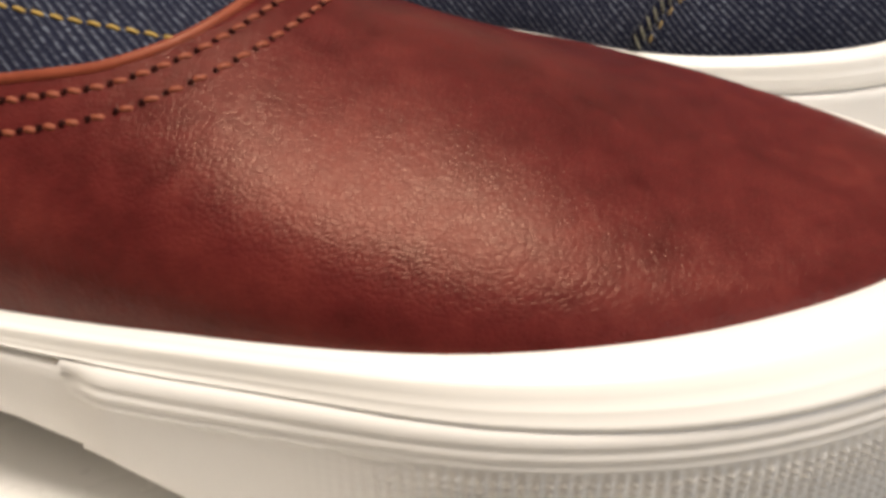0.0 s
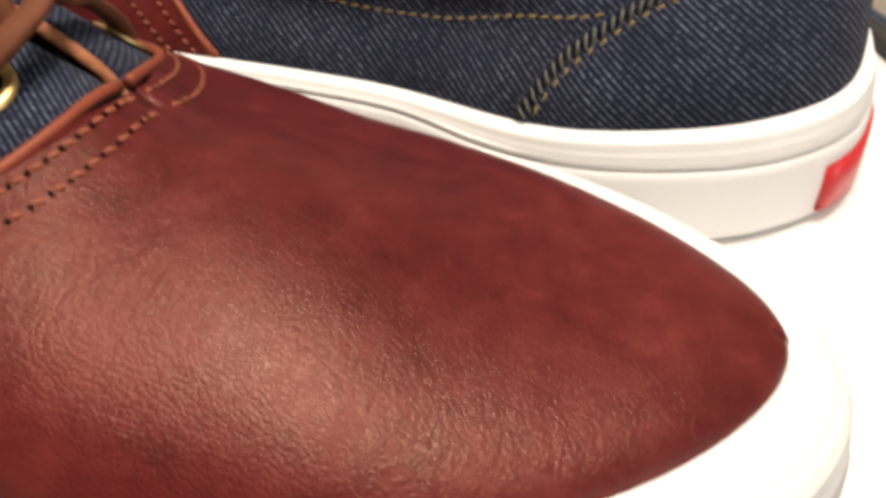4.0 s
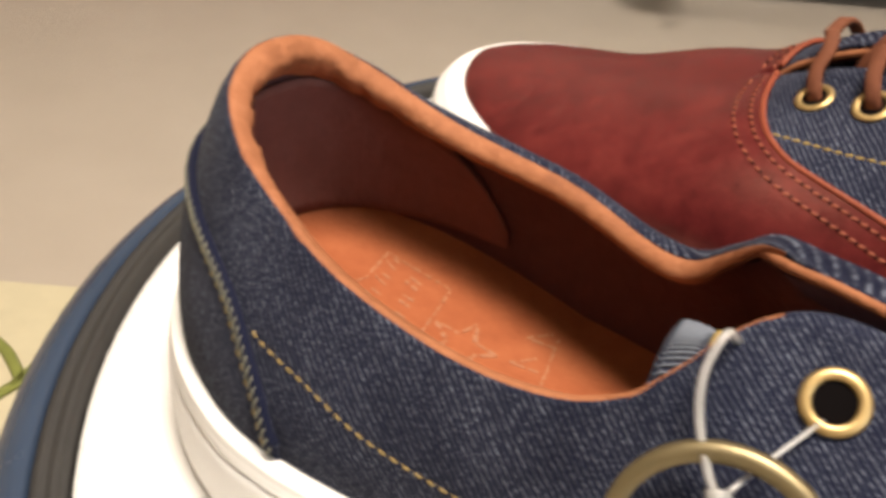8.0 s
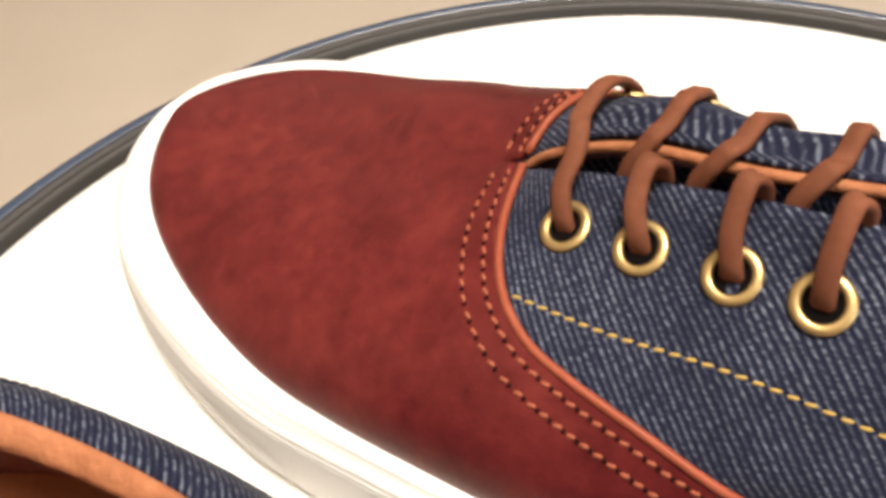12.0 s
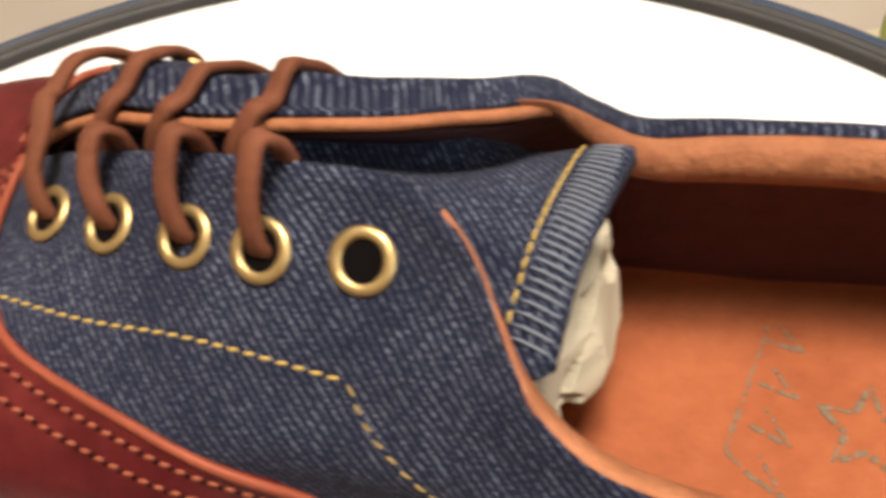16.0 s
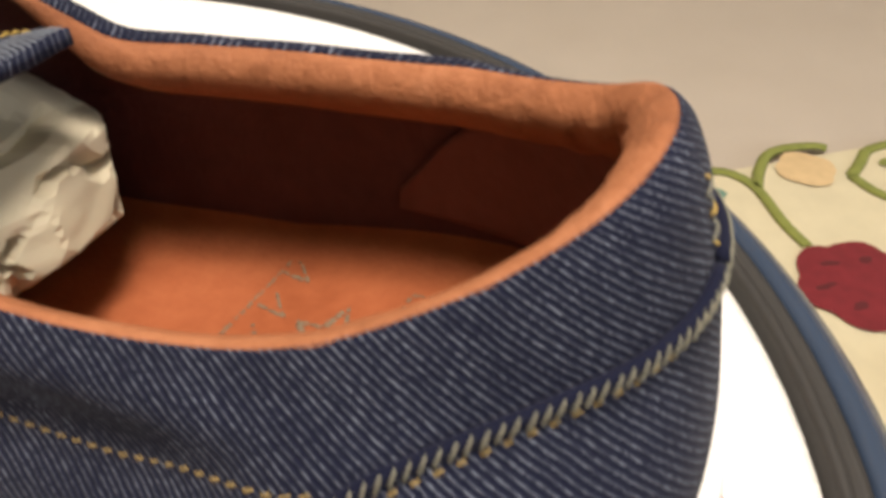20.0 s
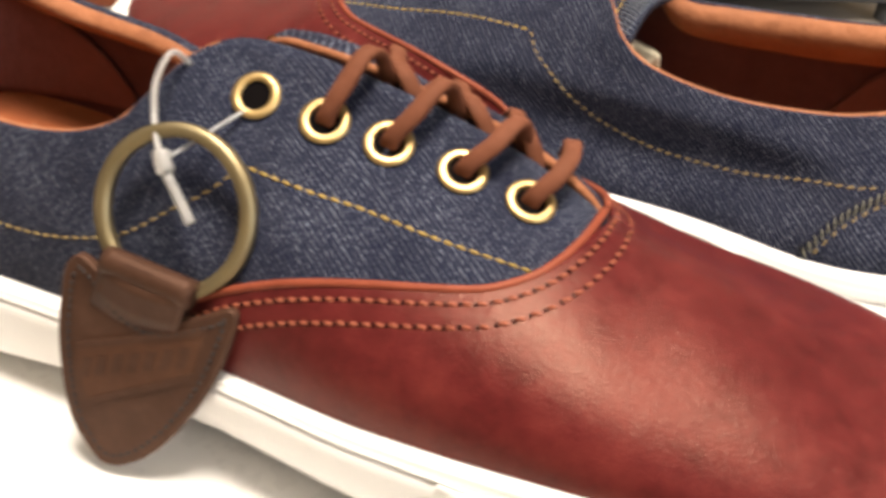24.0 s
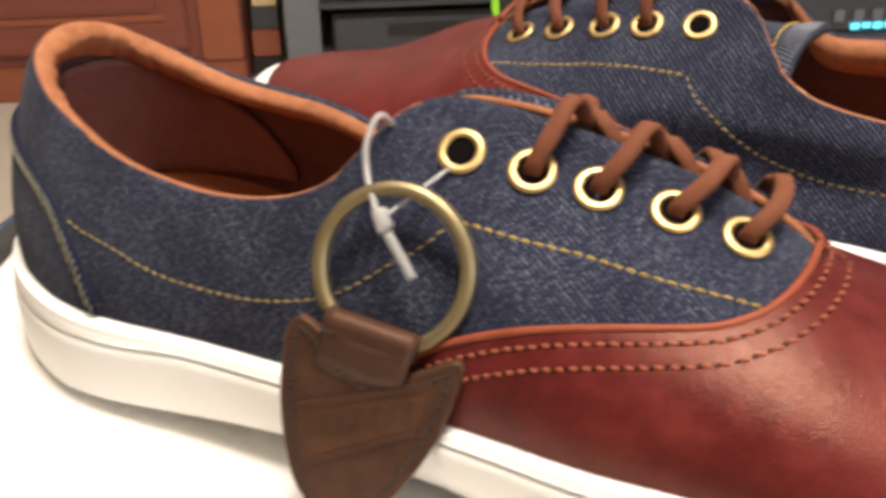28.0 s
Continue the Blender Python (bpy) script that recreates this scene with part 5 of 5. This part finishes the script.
filament("filament", [(-0.345, 0.02, 0.02), (-0.355, -0.03, 0.035), (-0.42, -0.13, -0.005), (-0.470, -0.215, -0.036)], 0.0045)
filament("filament", [(-0.52, 0.02, 0.10), (-0.545, -0.03, 0.150), (-0.56, -0.085, 0.10), (-0.545, -0.13, 0.04), (-0.505, -0.19, -0.01), (-0.470, -0.225, -0.040)], 0.0075)
filament("head", [(-0.478, -0.215, -0.020), (-0.470, -0.228, -0.034), (-0.455, -0.238, -0.056)], 0.021, "moulded nylon head")
filament("neck", [(-0.455, -0.238, -0.056), (-0.447, -0.243, -0.068)], 0.012)
filament("tail", [(-0.449, -0.243, -0.064), (-0.41, -0.262, -0.11), (-0.372, -0.280, -0.156)], 0.012, "clear nylon tail")

# ---- printing on the insoles ----


def insole_top(x, y):
    return -0.69 + 0.19 * max(0.0, -1.0 - x) + 0.0012


def stroke(shoe, parent, points, width, material, name="print_stroke"):
    line = resample([Vector((*p, 0)) for p in points], 0.008)
    if len(line) < 2:
        return
    bm = bmesh.new()
    sweep_into(bm, [shoe.place((p.x, p.y, insole_top(p.x, p.y))) for p in line], [(u * U, v * U) for u, v in strap_section(width, 0.002)])
    part(name, bm, material, parent)


def star(cx, cy, r):
    pts = []
    for k in range(11):
        a = 0.3 + math.pi * k / 5
        rr = r if k % 2 == 0 else r * 0.42
        pts.append((cx + rr * math.cos(a), cy + rr * math.sin(a)))
    return pts


for shoe, ink in ((shoe_a, PALE_INK), (shoe_b, GREY_INK)):
    insole = next(o for o in shoe.root.children if o.name.startswith("insole"))
    # brand mark as plain bars under a cornered rule, a star, and a framed block of bars; all worn
    def worn(points, width, seed):
        line = resample([Vector((*p, 0)) for p in points], 0.006)
        rnd = random.Random(seed)
        k = 0
        while k < len(line) - 1:
            run = rnd.randint(3, 7)
            piece = [(p.x + rnd.uniform(-0.002, 0.002), p.y + rnd.uniform(-0.002, 0.002)) for p in line[k:k + run + 1]]
            if len(piece) > 1:
                stroke(shoe, insole, piece, width * rnd.uniform(0.5, 1.05), ink)
            k += run + (1 if rnd.random() < 0.8 else 0)

    worn([(-0.985, 0.405), (-1.010, 0.590), (-1.033, 0.775)], 0.009, 1)
    worn([(-0.985, 0.405), (-1.040, 0.365), (-1.090, 0.340)], 0.011, 2)
    for k, (y, tilt) in enumerate(((0.318, 0.012), (0.432, 0.020), (0.545, 0.028), (0.668, 0.030))):
        worn([(-1.030, y + 0.050), (-1.115, y + tilt)], 0.014, 10 + k)
        worn([(-1.115, y + tilt), (-1.050, y + 0.105)], 0.012, 20 + k)
    pts = star(-1.262, 0.535, 0.108)
    for k, (p, q) in enumerate(zip(pts, pts[1:])):
        worn([p, q], 0.015, 40 + k)
    rule = [(-1.372, 0.360), (-1.392, 0.716), (-1.634, 0.719), (-1.628, 0.571), (-1.652, 0.541)]
    for k, (p, q) in enumerate(zip(rule, rule[1:])):
        worn([p, q], 0.010, 60 + k)
    for k in range(4):
        y = 0.405 + 0.078 * k
        worn([(-1.425 - 0.016 * k, y), (-1.490 - 0.012 * k, y + 0.012)], 0.016, 70 + k)
        worn([(-1.430 - 0.016 * k, y + 0.030), (-1.485 - 0.012 * k, y + 0.036)], 0.011, 80 + k)
        worn([(-1.535 - 0.014 * k, y + 0.030), (-1.600 - 0.008 * k, y + 0.045)], 0.016, 90 + k)
        worn([(-1.540 - 0.014 * k, y + 0.062), (-1.590 - 0.008 * k, y + 0.070)], 0.011, 100 + k)

# ---- crumpled paper in the far shoe ----
paper = thing("crumpled_paper", shoe_b.root.location, "crumpled cream tissue paper stuffed under the tongue", "paper", turn=PAIR_TURN)
bm = bmesh.new()
bmesh.ops.create_icosphere(bm, subdivisions=5, radius=1.0)
rnd = random.Random(41)
facets = []
for k in range(46):
    n = Vector((rnd.gauss(0, 1), rnd.gauss(0, 1), rnd.gauss(0, 1))).normalized()
    facets.append((n, rnd.uniform(0.84, 1.03)))
for v in bm.verts:
    d = v.co.normalized()
    r = min([h / d.dot(n) for n, h in facets if d.dot(n) > 0.25] + [1.22])
    r -= 0.15 * max(0.0, 0.06 - abs(noise.noise(d * 1.6 + Vector((3, 1, 7))))) / 0.06
    r += 0.012 * noise.noise(d * 4.0)
    p = Vector((-0.24, 0.40, -0.40)) + Vector((d.x * 0.53, d.y * 0.45, d.z * 0.28)) * r
    p.y = min(max(p.y, -0.10), 0.66)
    p.z = min(p.z, table([(-0.80, -0.22), (-0.58, -0.17), (-0.40, -0.15)], p.x) - 0.5 * (p.y - 0.36) ** 2)
    p.z = max(p.z, -0.675 + 0.01 * noise.noise(d * 5))
    v.co = shoe_b.place(p)
part("tissue", bm, PAPER, paper, smooth=False)

# ---- packet on the rack shelf ----
packet = new("red_packet")
packet.matrix_basis = rack.matrix_basis
tagged(packet, "crumpled red and white packet lying on an audio unit", "packet")
bm = bmesh.new()
rows = []
for i in range(17):
    row = []
    for j in range(9):
        a, b = i / 16, j / 8
        h = 0.030 * math.sin(math.pi * a) ** 0.6 * math.sin(math.pi * b) ** 0.6 + 0.007 * noise.noise(Vector((a * 6, b * 5, 2.0)))
        row.append(Vector((0.88 + 0.20 * a, 0.06 + 0.12 * b, 0.2585 + max(h, 0.0))))
    rows.append(row)
grid_into(bm, rows)
bmesh.ops.recalc_face_normals(bm, faces=bm.faces[:])
part("wrapper", bm, TABLE_WHITE, packet, "white wrapper")
for k in range(3):
    box("red_stripe", (0.90 + 0.06 * k, 0.055, 0.262), (0.935 + 0.06 * k, 0.07, 0.278), RED, packet, 0.002)

# ---- white dish on the rug ----
dish = thing("white_dish", (0.492, 0.605, 0.010), "small round white dish on the floral rug", "dish")
lathe("bowl", [(0.0, 0.0), (0.030, 0.0), (0.042, 0.012), (0.048, 0.030), (0.046, 0.030), (0.040, 0.013), (0.028, 0.004), (0.0, 0.004)], TABLE_WHITE, dish, steps=48)
